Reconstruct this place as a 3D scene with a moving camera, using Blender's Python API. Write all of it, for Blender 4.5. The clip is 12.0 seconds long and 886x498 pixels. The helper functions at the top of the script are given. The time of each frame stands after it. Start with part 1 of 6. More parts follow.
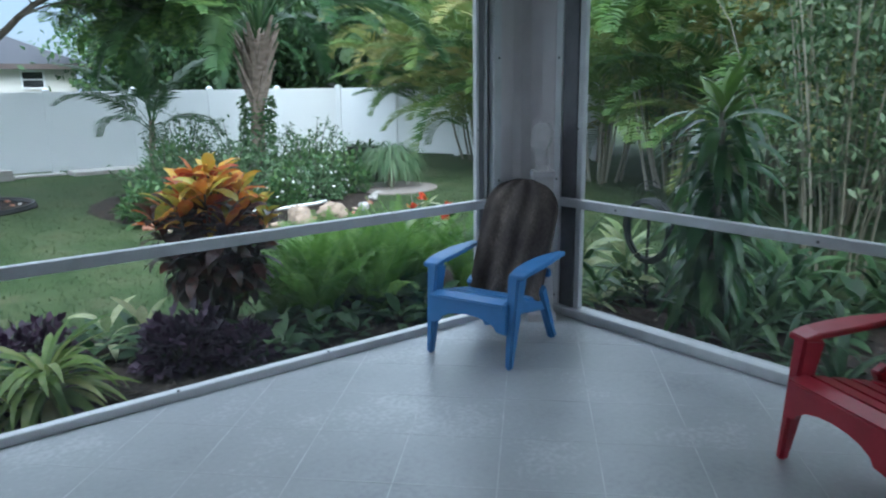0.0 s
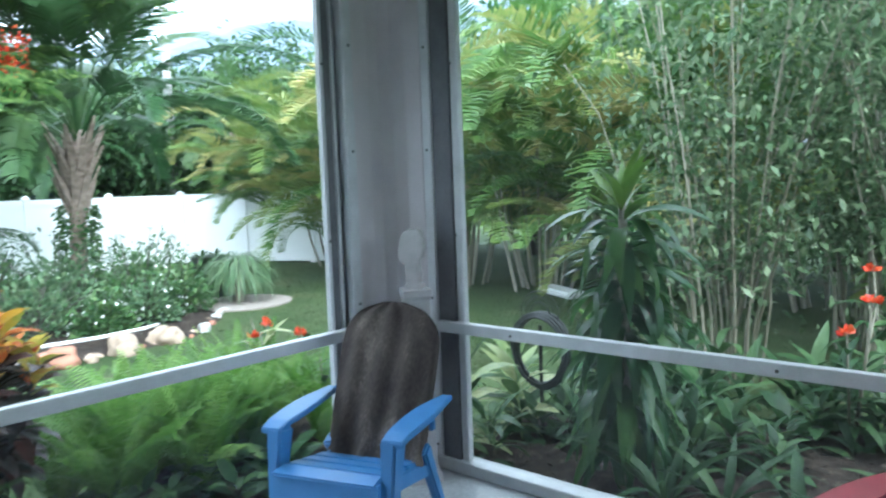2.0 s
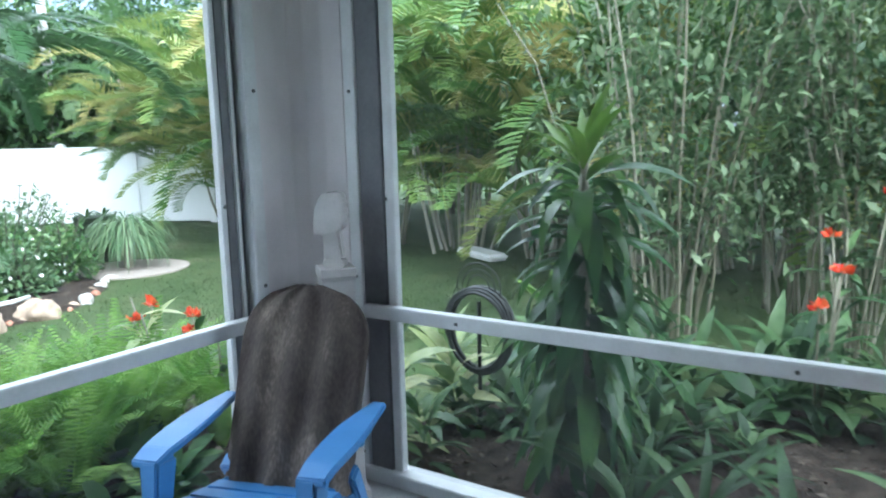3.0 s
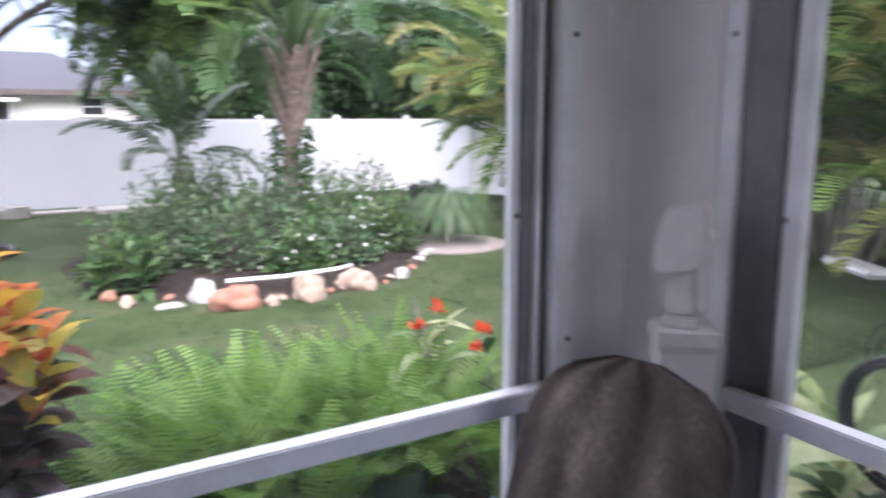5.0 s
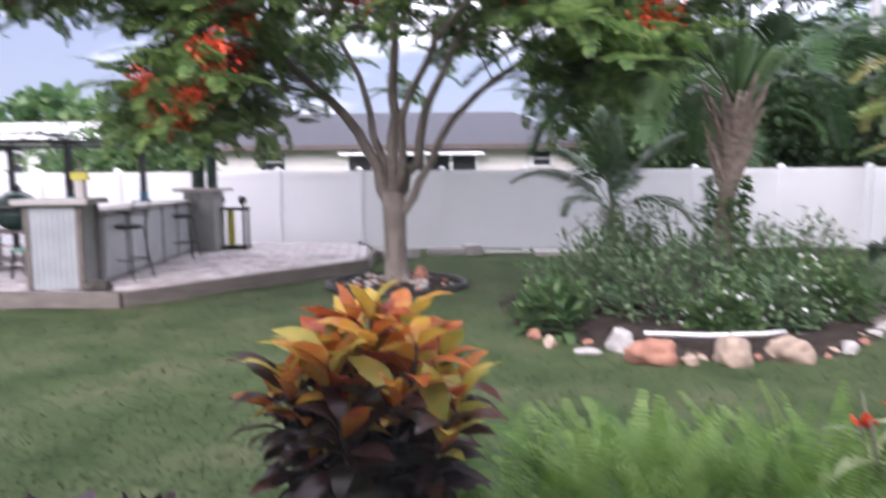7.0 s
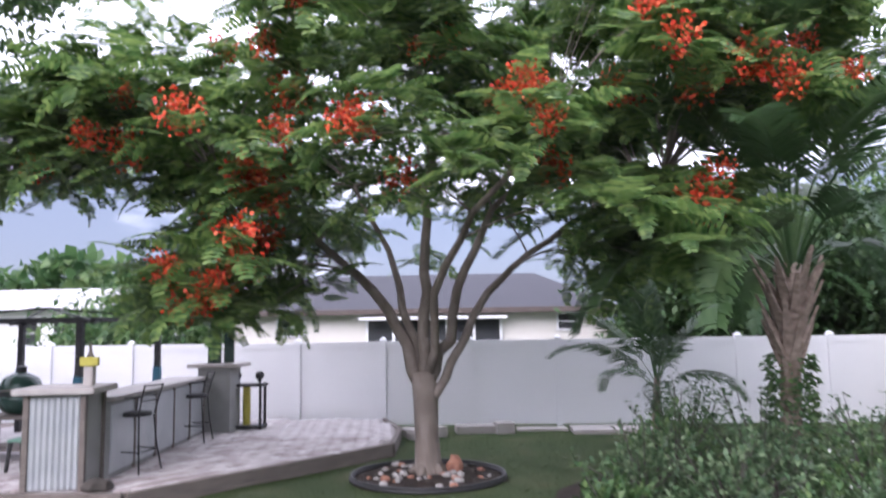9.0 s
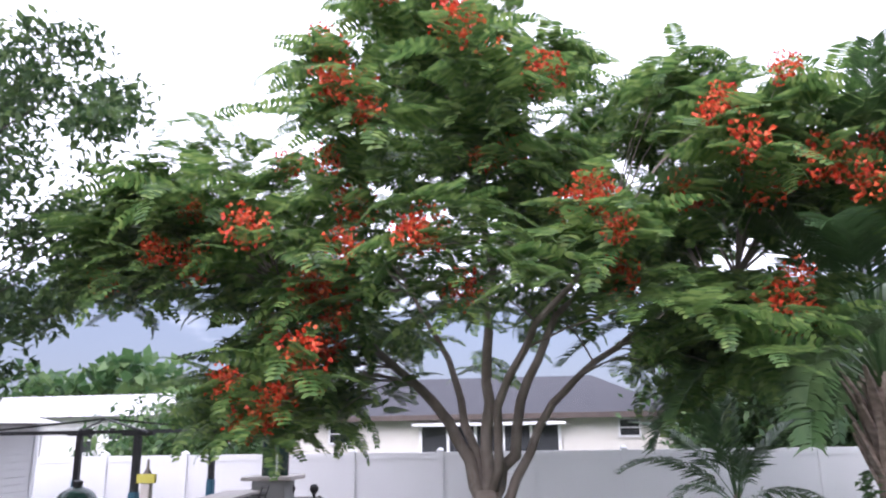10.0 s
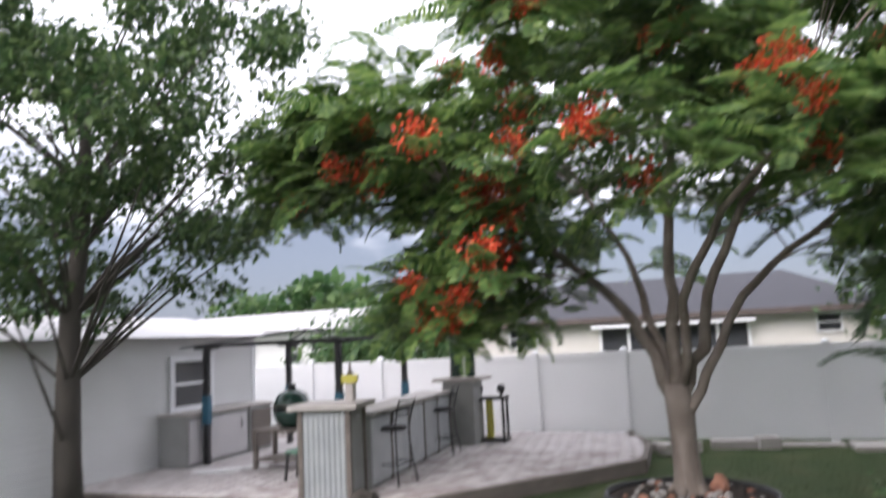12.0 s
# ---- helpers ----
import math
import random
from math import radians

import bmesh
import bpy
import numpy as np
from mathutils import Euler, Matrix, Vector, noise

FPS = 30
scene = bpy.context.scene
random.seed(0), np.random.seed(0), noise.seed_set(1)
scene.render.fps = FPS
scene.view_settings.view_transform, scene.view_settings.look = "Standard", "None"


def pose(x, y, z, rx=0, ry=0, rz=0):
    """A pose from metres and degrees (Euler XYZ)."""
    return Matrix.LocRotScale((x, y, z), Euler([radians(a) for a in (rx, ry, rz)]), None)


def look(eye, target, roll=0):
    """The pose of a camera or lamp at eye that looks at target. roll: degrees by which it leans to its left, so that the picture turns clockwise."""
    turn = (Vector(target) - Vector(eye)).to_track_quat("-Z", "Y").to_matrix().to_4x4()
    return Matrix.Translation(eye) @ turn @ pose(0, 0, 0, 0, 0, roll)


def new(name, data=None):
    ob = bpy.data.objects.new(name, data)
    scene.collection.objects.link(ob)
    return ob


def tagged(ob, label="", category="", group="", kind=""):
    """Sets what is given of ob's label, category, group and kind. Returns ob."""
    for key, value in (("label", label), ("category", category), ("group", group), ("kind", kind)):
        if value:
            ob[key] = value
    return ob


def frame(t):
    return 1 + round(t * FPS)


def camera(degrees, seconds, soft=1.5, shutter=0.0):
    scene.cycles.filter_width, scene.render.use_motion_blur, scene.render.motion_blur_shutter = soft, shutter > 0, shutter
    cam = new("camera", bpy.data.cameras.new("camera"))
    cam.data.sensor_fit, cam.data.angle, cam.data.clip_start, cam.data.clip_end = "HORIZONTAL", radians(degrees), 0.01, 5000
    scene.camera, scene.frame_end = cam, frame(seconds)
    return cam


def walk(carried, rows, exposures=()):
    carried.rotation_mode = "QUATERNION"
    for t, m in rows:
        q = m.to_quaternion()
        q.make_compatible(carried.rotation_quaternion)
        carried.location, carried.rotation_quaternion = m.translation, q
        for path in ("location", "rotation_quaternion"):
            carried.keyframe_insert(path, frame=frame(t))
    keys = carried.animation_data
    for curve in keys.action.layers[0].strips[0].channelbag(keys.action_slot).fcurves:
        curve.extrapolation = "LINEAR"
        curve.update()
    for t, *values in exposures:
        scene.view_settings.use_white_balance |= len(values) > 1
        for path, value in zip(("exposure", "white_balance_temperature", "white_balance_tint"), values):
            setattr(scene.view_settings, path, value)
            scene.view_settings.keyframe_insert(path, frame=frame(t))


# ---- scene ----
cam = camera(63.4, 12.0, 2.1, 0.5)
PATH = [
    (0, (0.099, 0.018, 1.512), (1.297, 1.557, 1.07), -0.8),
    (0.5, (0.243, 0.205, 1.503), (1.407, 1.775, 1.081), -1.0),
    (1, (0.346, 0.432, 1.508), (1.743, 1.836, 1.226), -1.7),
    (1.5, (0.576, 0.63, 1.48), (2.02, 1.992, 1.232), -1.7),
    (2, (0.795, 0.774, 1.492), (2.303, 2.076, 1.317), -2.1),
    (2.5, (1.002, 1.01, 1.5), (2.623, 2.153, 1.244), -2.8),
    (2.7, (1.116, 1.134, 1.473), (2.772, 2.217, 1.182), -1.7),
    (4.3, (1.803, 1.758, 1.488), (3.266, 3.078, 1.146), -0.4),
    (4.5, (1.877, 1.86, 1.472), (3.27, 3.252, 1.124), -0.4),
    (5, (2.043, 2.072, 1.474), (3.049, 3.765, 1.121), -0.1),
    (5.5, (2.08, 2.13, 1.454), (2.795, 3.961, 1.088), 0.7),
    (6, (2.052, 2.086, 1.452), (2.587, 3.976, 1.073), 1.7),
    (6.5, (2.052, 2.112, 1.457), (2.343, 4.053, 1.073), 0.5),
    (7, (2.133, 2.2, 1.491), (2.034, 4.186, 1.275), -0.4),
    (7.2, (2.153, 2.196, 1.509), (1.975, 4.185, 1.39), -0.6),
    (8.8, (1.854, 2.781, 1.817), (1.733, 4.77, 1.98), -0.7),
    (9, (1.798, 2.901, 1.851), (1.668, 4.886, 2.06), -0.9),
    (9.5, (1.679, 3.081, 1.894), (1.483, 5.028, 2.305), -1.2),
    (10, (1.603, 3.042, 2.022), (1.351, 4.967, 2.501), -1.0),
    (10.5, (1.519, 3.002, 2.068), (1.242, 4.918, 2.571), -1.5),
    (11, (1.538, 3.012, 2.072), (1.156, 4.906, 2.59), -2.0),
    (11.5, (1.547, 3.025, 2.066), (1.011, 4.889, 2.551), -2.6),
    (12, (1.523, 3.083, 1.903), (0.806, 4.933, 2.156), -2.9),
]
LOOKS = [
    (0.0, 1.85, 5300, 0), (1.5, 2.42, 5350, -3), (2.5, 2.84, 5400, -4), (4.5, 2.74, 5900, 21), (5.5, 2.18, 6100, 25),
    (6.5, 1.92, 6150, 26), (9.0, 1.62, 5950, 25), (10.5, 1.58, 6050, 22), (12.0, 1.36, 6400, 17),
]
walk(cam, [(t, look(eye, target, roll)) for t, eye, target, roll in PATH], LOOKS)

# ---- world, sun and daylight ----
world = bpy.data.worlds.new("overcast_sky")
scene.world = world
world.use_nodes = True
wn, wl = world.node_tree.nodes, world.node_tree.links
wn.clear()
w_out, w_bg = wn.new("ShaderNodeOutputWorld"), wn.new("ShaderNodeBackground")
w_sky = wn.new("ShaderNodeTexSky")
w_sky.sky_type, w_sky.sun_disc = "NISHITA", False
w_sky.sun_elevation, w_sky.sun_rotation = radians(41), radians(204)
w_sky.air_density, w_sky.dust_density = 1.0, 2.0
w_co, w_map = wn.new("ShaderNodeTexCoord"), wn.new("ShaderNodeMapping")
w_map.inputs["Scale"].default_value = (1.6, 1.6, 5.5)
w_noise, w_ramp, w_mix = wn.new("ShaderNodeTexNoise"), wn.new("ShaderNodeValToRGB"), wn.new("ShaderNodeMix")
w_noise.inputs["Scale"].default_value, w_noise.inputs["Detail"].default_value = 1.5, 6.0
w_sep, w_hor, w_sum = wn.new("ShaderNodeSeparateXYZ"), wn.new("ShaderNodeMapRange"), wn.new("ShaderNodeMath")
w_hor.inputs["From Min"].default_value, w_hor.inputs["From Max"].default_value = 0.10, 0.36
w_hor.inputs["To Min"].default_value, w_hor.inputs["To Max"].default_value = -0.16, 0.26
w_sum.operation = "ADD"
w_ramp.color_ramp.elements[0].position, w_ramp.color_ramp.elements[0].color = 0.40, (1.25, 1.42, 1.80, 1)
w_ramp.color_ramp.elements[1].position, w_ramp.color_ramp.elements[1].color = 0.60, (8.6, 8.8, 9.2, 1)
w_mix.data_type = "RGBA"
w_mix.inputs["Factor"].default_value = 0.85
w_bg.inputs["Strength"].default_value = 0.12
wl.new(w_co.outputs["Generated"], w_map.inputs["Vector"])
wl.new(w_map.outputs["Vector"], w_noise.inputs["Vector"])
wl.new(w_co.outputs["Generated"], w_sep.inputs["Vector"])
wl.new(w_sep.outputs["Z"], w_hor.inputs["Value"])
wl.new(w_noise.outputs["Fac"], w_sum.inputs[0])
wl.new(w_hor.outputs["Result"], w_sum.inputs[1])
wl.new(w_sum.outputs["Value"], w_ramp.inputs["Fac"])
wl.new(w_sky.outputs["Color"], w_mix.inputs["A"])
wl.new(w_ramp.outputs["Color"], w_mix.inputs["B"])
wl.new(w_mix.outputs["Result"], w_bg.inputs["Color"])
wl.new(w_bg.outputs["Background"], w_out.inputs["Surface"])

sun_data = bpy.data.lights.new("sun", "SUN")
sun_data.energy, sun_data.angle, sun_data.color = 1.45, radians(55), (1.0, 0.96, 0.9)
sun = new("sun", sun_data)
sun.matrix_world = look((-8, -8, 17), (0, 10, 0))


# ---- materials ----
def base_mat(name):
    m = bpy.data.materials.new(name)
    m.use_nodes = True
    m.node_tree.nodes.clear()
    n, l = m.node_tree.nodes, m.node_tree.links
    out = n.new("ShaderNodeOutputMaterial")
    return m, n, l, out


def ramp_of(n, cols):
    r = n.new("ShaderNodeValToRGB")
    e = r.color_ramp.elements
    while len(e) < len(cols):
        e.new(0.5)
    for i, c in enumerate(cols):
        e[i].position, e[i].color = i / (len(cols) - 1), (*c, 1)
    return r


def surface(name, cols, rough=0.7, scale=6.0, fine=60.0, bump=0.15, metal=0.0, stretch=(1, 1, 1), piece=0.0, spec=0.5, dist=0.01):
    """Two scales of noise run through the colours, fine grain as relief; piece: how much each object differs."""
    m, n, l, out = base_mat(name)
    geo, mp = n.new("ShaderNodeNewGeometry"), n.new("ShaderNodeMapping")
    mp.inputs["Scale"].default_value = stretch
    l.new(geo.outputs["Position"], mp.inputs["Vector"])
    a, b = n.new("ShaderNodeTexNoise"), n.new("ShaderNodeTexNoise")
    a.inputs["Scale"].default_value, a.inputs["Detail"].default_value = scale, 5.0
    b.inputs["Scale"].default_value, b.inputs["Detail"].default_value = fine, 3.0
    l.new(mp.outputs["Vector"], a.inputs["Vector"])
    l.new(mp.outputs["Vector"], b.inputs["Vector"])
    s = n.new("ShaderNodeMath")
    s.operation = "MULTIPLY_ADD"
    s.inputs[1].default_value = 0.45
    l.new(b.outputs["Fac"], s.inputs[0])
    l.new(a.outputs["Fac"], s.inputs[2])
    mr = n.new("ShaderNodeMapRange")
    mr.inputs["From Min"].default_value, mr.inputs["From Max"].default_value = 0.45, 0.98
    l.new(s.outputs["Value"], mr.inputs["Value"])
    last = mr.outputs["Result"]
    if piece:
        info, ad = n.new("ShaderNodeObjectInfo"), n.new("ShaderNodeMath")
        ad.operation = "MULTIPLY_ADD"
        ad.inputs[1].default_value = piece
        l.new(info.outputs["Random"], ad.inputs[0])
        sub = n.new("ShaderNodeMath")
        sub.operation = "SUBTRACT"
        sub.inputs[1].default_value = piece / 2
        l.new(last, sub.inputs[0])
        l.new(sub.outputs["Value"], ad.inputs[2])
        last = ad.outputs["Value"]
    r = ramp_of(n, cols)
    l.new(last, r.inputs["Fac"])
    p = n.new("ShaderNodeBsdfPrincipled")
    p.inputs["Roughness"].default_value, p.inputs["Metallic"].default_value = rough, metal
    p.inputs["Specular IOR Level"].default_value = spec
    l.new(r.outputs["Color"], p.inputs["Base Color"])
    if bump:
        bp = n.new("ShaderNodeBump")
        bp.inputs["Strength"].default_value, bp.inputs["Distance"].default_value = bump, dist
        l.new(s.outputs["Value"], bp.inputs["Height"])
        l.new(bp.outputs["Normal"], p.inputs["Normal"])
    l.new(p.outputs["BSDF"], out.inputs["Surface"])
    return m


def foliage(name, cols, pieces=False, through_light=0.3, rough=0.45, mottle=14.0):
    """Leaves: each leaf takes its own colour; some light comes through."""
    m, n, l, out = base_mat(name)
    if pieces:
        rnd = n.new("ShaderNodeObjectInfo").outputs["Random"]
    else:
        rnd = n.new("ShaderNodeNewGeometry").outputs["Random Per Island"]
    geo, no = n.new("ShaderNodeNewGeometry"), n.new("ShaderNodeTexNoise")
    no.inputs["Scale"].default_value, no.inputs["Detail"].default_value = mottle, 3.0
    l.new(geo.outputs["Position"], no.inputs["Vector"])
    ad = n.new("ShaderNodeMath")
    ad.operation = "MULTIPLY_ADD"
    ad.inputs[1].default_value = 0.9
    l.new(no.outputs["Fac"], ad.inputs[0])
    l.new(rnd, ad.inputs[2])
    su = n.new("ShaderNodeMath")
    su.operation = "SUBTRACT"
    su.inputs[1].default_value = 0.45
    l.new(ad.outputs["Value"], su.inputs[0])
    r = ramp_of(n, cols)
    l.new(su.outputs["Value"], r.inputs["Fac"])
    p, t, mx = n.new("ShaderNodeBsdfPrincipled"), n.new("ShaderNodeBsdfTranslucent"), n.new("ShaderNodeMixShader")
    p.inputs["Roughness"].default_value, p.inputs["Specular IOR Level"].default_value = rough, 0.32
    mx.inputs["Fac"].default_value = through_light
    l.new(r.outputs["Color"], p.inputs["Base Color"])
    l.new(r.outputs["Color"], t.inputs["Color"])
    l.new(p.outputs["BSDF"], mx.inputs[1])
    l.new(t.outputs["BSDF"], mx.inputs[2])
    l.new(mx.outputs["Shader"], out.inputs["Surface"])
    return m


M_FLOOR = surface("painted_concrete", [(0.26, 0.265, 0.275), (0.32, 0.325, 0.335), (0.35, 0.355, 0.365), (0.47, 0.475, 0.485)], 0.36, 1.7, 38, 0.16)
M_SCORE = surface("pale_score_line", [(0.34, 0.345, 0.355), (0.41, 0.415, 0.42), (0.54, 0.545, 0.55)], 0.38, 5, 30, 0.1)
M_ALU = surface("white_painted_metal", [(0.50, 0.50, 0.51), (0.62, 0.62, 0.63)], 0.42, 9, 90, 0.04)
M_WALL = surface("painted_corner_panel", [(0.56, 0.515, 0.525), (0.64, 0.595, 0.605)], 0.75, 5, 120, 0.12)
M_CEIL = surface("painted_ceiling", [(0.55, 0.54, 0.52), (0.62, 0.61, 0.59)], 0.8, 3, 80, 0.1)
# dark colour for the frame sides and recesses that lie in shade
M_FRAME_SHADE = surface("frame_shade_dark", [(0.10, 0.10, 0.11), (0.16, 0.16, 0.17)], 0.5, 8, 70, 0.05)
M_SCREW = surface("weathered_screw", [(0.10, 0.10, 0.10), (0.2, 0.2, 0.2)], 0.5, 30, 90, 0.0, 0.7)
M_BLUE = surface("blue_resin", [(0.055, 0.17, 0.40), (0.075, 0.21, 0.47)], 0.42, 7, 90, 0.06)
M_RED = surface("red_resin", [(0.30, 0.012, 0.03), (0.40, 0.022, 0.045)], 0.4, 7, 90, 0.06)
M_COVER = surface("brown_plush", [(0.034, 0.027, 0.026), (0.060, 0.049, 0.046), (0.085, 0.070, 0.063), (0.17, 0.14, 0.12)], 0.95, 8, 110, 0.35, 0, (1.0, 1.0, 0.25), spec=0.1)
M_STATUE = surface("weathered_pale_stone", [(0.40, 0.375, 0.375), (0.50, 0.47, 0.465)], 0.6, 14, 90, 0.1)
M_GRASS = surface("lawn_turf", [(0.024, 0.043, 0.014), (0.040, 0.066, 0.022), (0.060, 0.082, 0.034), (0.10, 0.104, 0.055)], 0.9, 1.6, 55, 0.8, spec=0.15, dist=0.03)
M_MULCH = surface("dark_mulch", [(0.010, 0.008, 0.007), (0.028, 0.021, 0.017), (0.075, 0.058, 0.046)], 0.95, 9, 55, 0.9, spec=0.15, dist=0.03)
M_CHIP = foliage("mulch_chips", [(0.016, 0.012, 0.009), (0.042, 0.031, 0.024), (0.14, 0.11, 0.088)], False, 0.0, 0.9)
M_VINYL = surface("white_vinyl", [(0.80, 0.81, 0.83), (0.88, 0.88, 0.90)], 0.35, 1.5, 40, 0.03)
M_SIDING = surface("white_siding", [(0.66, 0.66, 0.66), (0.75, 0.75, 0.75)], 0.6, 2, 60, 0.08, piece=0.3)
M_STUCCO = surface("cream_stucco", [(0.66, 0.63, 0.58), (0.74, 0.71, 0.67)], 0.9, 3, 70, 0.3)
M_SHINGLE = surface("dark_shingles", [(0.030, 0.031, 0.040), (0.050, 0.050, 0.060)], 0.9, 3, 30, 0.4, 0, (1, 4, 4))
M_TIN = surface("light_metal_roof", [(0.42, 0.41, 0.42), (0.52, 0.50, 0.50)], 0.5, 2, 40, 0.05, 0.2)
M_FASCIA = surface("brown_fascia", [(0.07, 0.05, 0.045), (0.11, 0.085, 0.075)], 0.6, 5, 60, 0.05)
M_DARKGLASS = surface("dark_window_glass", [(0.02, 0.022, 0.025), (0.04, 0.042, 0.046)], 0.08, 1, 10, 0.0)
M_PAVER = surface("pale_pavers", [(0.30, 0.25, 0.24), (0.46, 0.41, 0.40), (0.60, 0.57, 0.56)], 0.85, 5, 50, 0.35, piece=0.8)
M_DECKBASE = surface("sand_joint", [(0.20, 0.17, 0.15), (0.28, 0.24, 0.22)], 0.95, 8, 60, 0.4)
M_TIMBER = surface("weathered_timber", [(0.10, 0.085, 0.075), (0.20, 0.17, 0.15)], 0.85, 4, 50, 0.4, 0, (1, 1, 5))
M_TIN_WAVE = surface("galvanised_sheet", [(0.42, 0.44, 0.46), (0.55, 0.57, 0.58)], 0.4, 4, 50, 0.05, 0.45)
M_BARGREY = surface("grey_rendered_bar", [(0.24, 0.24, 0.235), (0.33, 0.33, 0.32)], 0.85, 4, 50, 0.25)
M_SLAB = surface("concrete_slab_top", [(0.36, 0.33, 0.31), (0.48, 0.45, 0.42)], 0.7, 5, 60, 0.2)
M_IRON = surface("black_iron", [(0.018, 0.018, 0.02), (0.035, 0.034, 0.036)], 0.5, 12, 80, 0.1, 0.4)
M_BLUEPAINT = surface("blue_paint", [(0.02, 0.10, 0.16), (0.03, 0.14, 0.21)], 0.6, 8, 60, 0.1)
M_EGG = surface("dark_green_glaze", [(0.010, 0.035, 0.026), (0.016, 0.05, 0.036)], 0.25, 8, 60, 0.1)
M_YELLOW = surface("yellow_paint", [(0.38, 0.34, 0.05), (0.50, 0.45, 0.08)], 0.6, 8, 60, 0.1)
M_TERRA = surface("red_sandstone", [(0.18, 0.075, 0.05), (0.32, 0.15, 0.10), (0.42, 0.22, 0.15)], 0.9, 7, 50, 0.4)
M_TANROCK = surface("tan_boulder", [(0.15, 0.11, 0.08), (0.32, 0.24, 0.18), (0.46, 0.36, 0.28)], 0.9, 7, 50, 0.4)
M_CORAL = surface("white_coral_rock", [(0.24, 0.225, 0.21), (0.46, 0.44, 0.42)], 0.9, 16, 60, 0.6)
M_EDGE = surface("black_edging", [(0.012, 0.012, 0.013), (0.025, 0.025, 0.026)], 0.5, 9, 60, 0.05)
M_HOSE = surface("black_rubber_hose", [(0.012, 0.014, 0.014), (0.025, 0.028, 0.028)], 0.4, 20, 90, 0.05)
M_BARK = surface("grey_bark", [(0.11, 0.09, 0.075), (0.20, 0.165, 0.14), (0.29, 0.25, 0.22)], 0.9, 5, 40, 0.5, 0, (1, 1, 0.5))
M_DARKBARK = surface("dark_bark", [(0.03, 0.026, 0.022), (0.08, 0.07, 0.06)], 0.95, 6, 40, 0.6, 0, (1, 1, 0.4))
M_PALMBARK = surface("fibrous_palm_trunk", [(0.11, 0.08, 0.065), (0.27, 0.21, 0.17), (0.42, 0.34, 0.29)], 0.95, 9, 50, 0.7, 0, (1, 1, 2))
M_POLE = surface("weathered_pole", [(0.22, 0.22, 0.22), (0.33, 0.32, 0.31)], 0.9, 4, 40, 0.3, 0, (4, 4, 0.3))
M_CANE = foliage("grey_green_canes", [(0.10, 0.10, 0.065), (0.20, 0.185, 0.14), (0.32, 0.30, 0.245)], False, 0.0, 0.6)
M_POINC = foliage("feathery_green_leaves", [(0.040, 0.092, 0.028), (0.105, 0.190, 0.052), (0.24, 0.335, 0.10)], False, 0.5)
M_RACHIS = foliage("green_leaf_stalks", [(0.06, 0.10, 0.03), (0.12, 0.15, 0.05)], False, 0.1)
M_FLAME = foliage("scarlet_petals", [(0.46, 0.022, 0.014), (0.72, 0.080, 0.028), (0.80, 0.20, 0.075)], False, 0.3)
M_OLIVE = foliage("small_dark_leaves", [(0.026, 0.058, 0.022), (0.060, 0.110, 0.040), (0.13, 0.19, 0.07)], False, 0.5)
M_PALM = foliage("palm_green", [(0.030, 0.075, 0.026), (0.07, 0.135, 0.05), (0.14, 0.21, 0.085)], True, 0.3)
M_ARECA = foliage("areca_green_gold", [(0.045, 0.105, 0.025), (0.11, 0.19, 0.045), (0.20, 0.26, 0.07), (0.36, 0.32, 0.12)], True, 0.35)
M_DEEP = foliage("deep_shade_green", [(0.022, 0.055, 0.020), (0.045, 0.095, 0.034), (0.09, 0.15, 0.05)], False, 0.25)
M_WOODS = foliage("mixed_woodland_green", [(0.035, 0.085, 0.032), (0.08, 0.16, 0.055), (0.16, 0.24, 0.09)], False, 0.4)
M_THICKET = foliage("grey_green_thicket", [(0.040, 0.080, 0.034), (0.095, 0.150, 0.070), (0.20, 0.255, 0.145)], False, 0.4)
M_SHRUB = foliage("blue_green_shrub", [(0.055, 0.11, 0.052), (0.105, 0.175, 0.085), (0.19, 0.26, 0.14)], False, 0.3)
M_FERN = foliage("bright_fern", [(0.065, 0.155, 0.022), (0.14, 0.26, 0.044), (0.25, 0.38, 0.10)], True, 0.4)
M_DRAC = foliage("glossy_strap_green", [(0.018, 0.060, 0.020), (0.040, 0.105, 0.032), (0.09, 0.17, 0.05)], True, 0.25, 0.28)
M_DRACTOP = foliage("young_strap_green", [(0.06, 0.13, 0.025), (0.13, 0.21, 0.04)], True, 0.35, 0.3)
M_CROT_TOP = foliage("croton_gold", [(0.30, 0.035, 0.02), (0.50, 0.16, 0.028), (0.58, 0.38, 0.05), (0.30, 0.33, 0.06)], True, 0.3, 0.35, 20)
M_CROT_LOW = foliage("croton_maroon", [(0.012, 0.007, 0.007), (0.040, 0.012, 0.010), (0.020, 0.024, 0.010), (0.10, 0.026, 0.016)], True, 0.2, 0.35, 20)
M_LILY = foliage("variegated_yellow_green", [(0.07, 0.13, 0.02), (0.16, 0.23, 0.05), (0.32, 0.34, 0.12)], True, 0.35, 0.4, 25)
M_PURPLE = foliage("purple_leaves", [(0.020, 0.010, 0.022), (0.045, 0.020, 0.045), (0.08, 0.04, 0.07)], False, 0.15)
M_COVERLEAF = foliage("low_green_leaves", [(0.012, 0.035, 0.011), (0.028, 0.068, 0.021), (0.075, 0.13, 0.046)], True, 0.2, 0.5)
M_PALELEAF = foliage("cream_green_leaves", [(0.10, 0.17, 0.06), (0.25, 0.30, 0.13), (0.48, 0.48, 0.28)], True, 0.35, 0.4, 20)
M_WHITEPETAL = foliage("white_petals", [(0.65, 0.66, 0.64), (0.8, 0.8, 0.78)], False, 0.3)
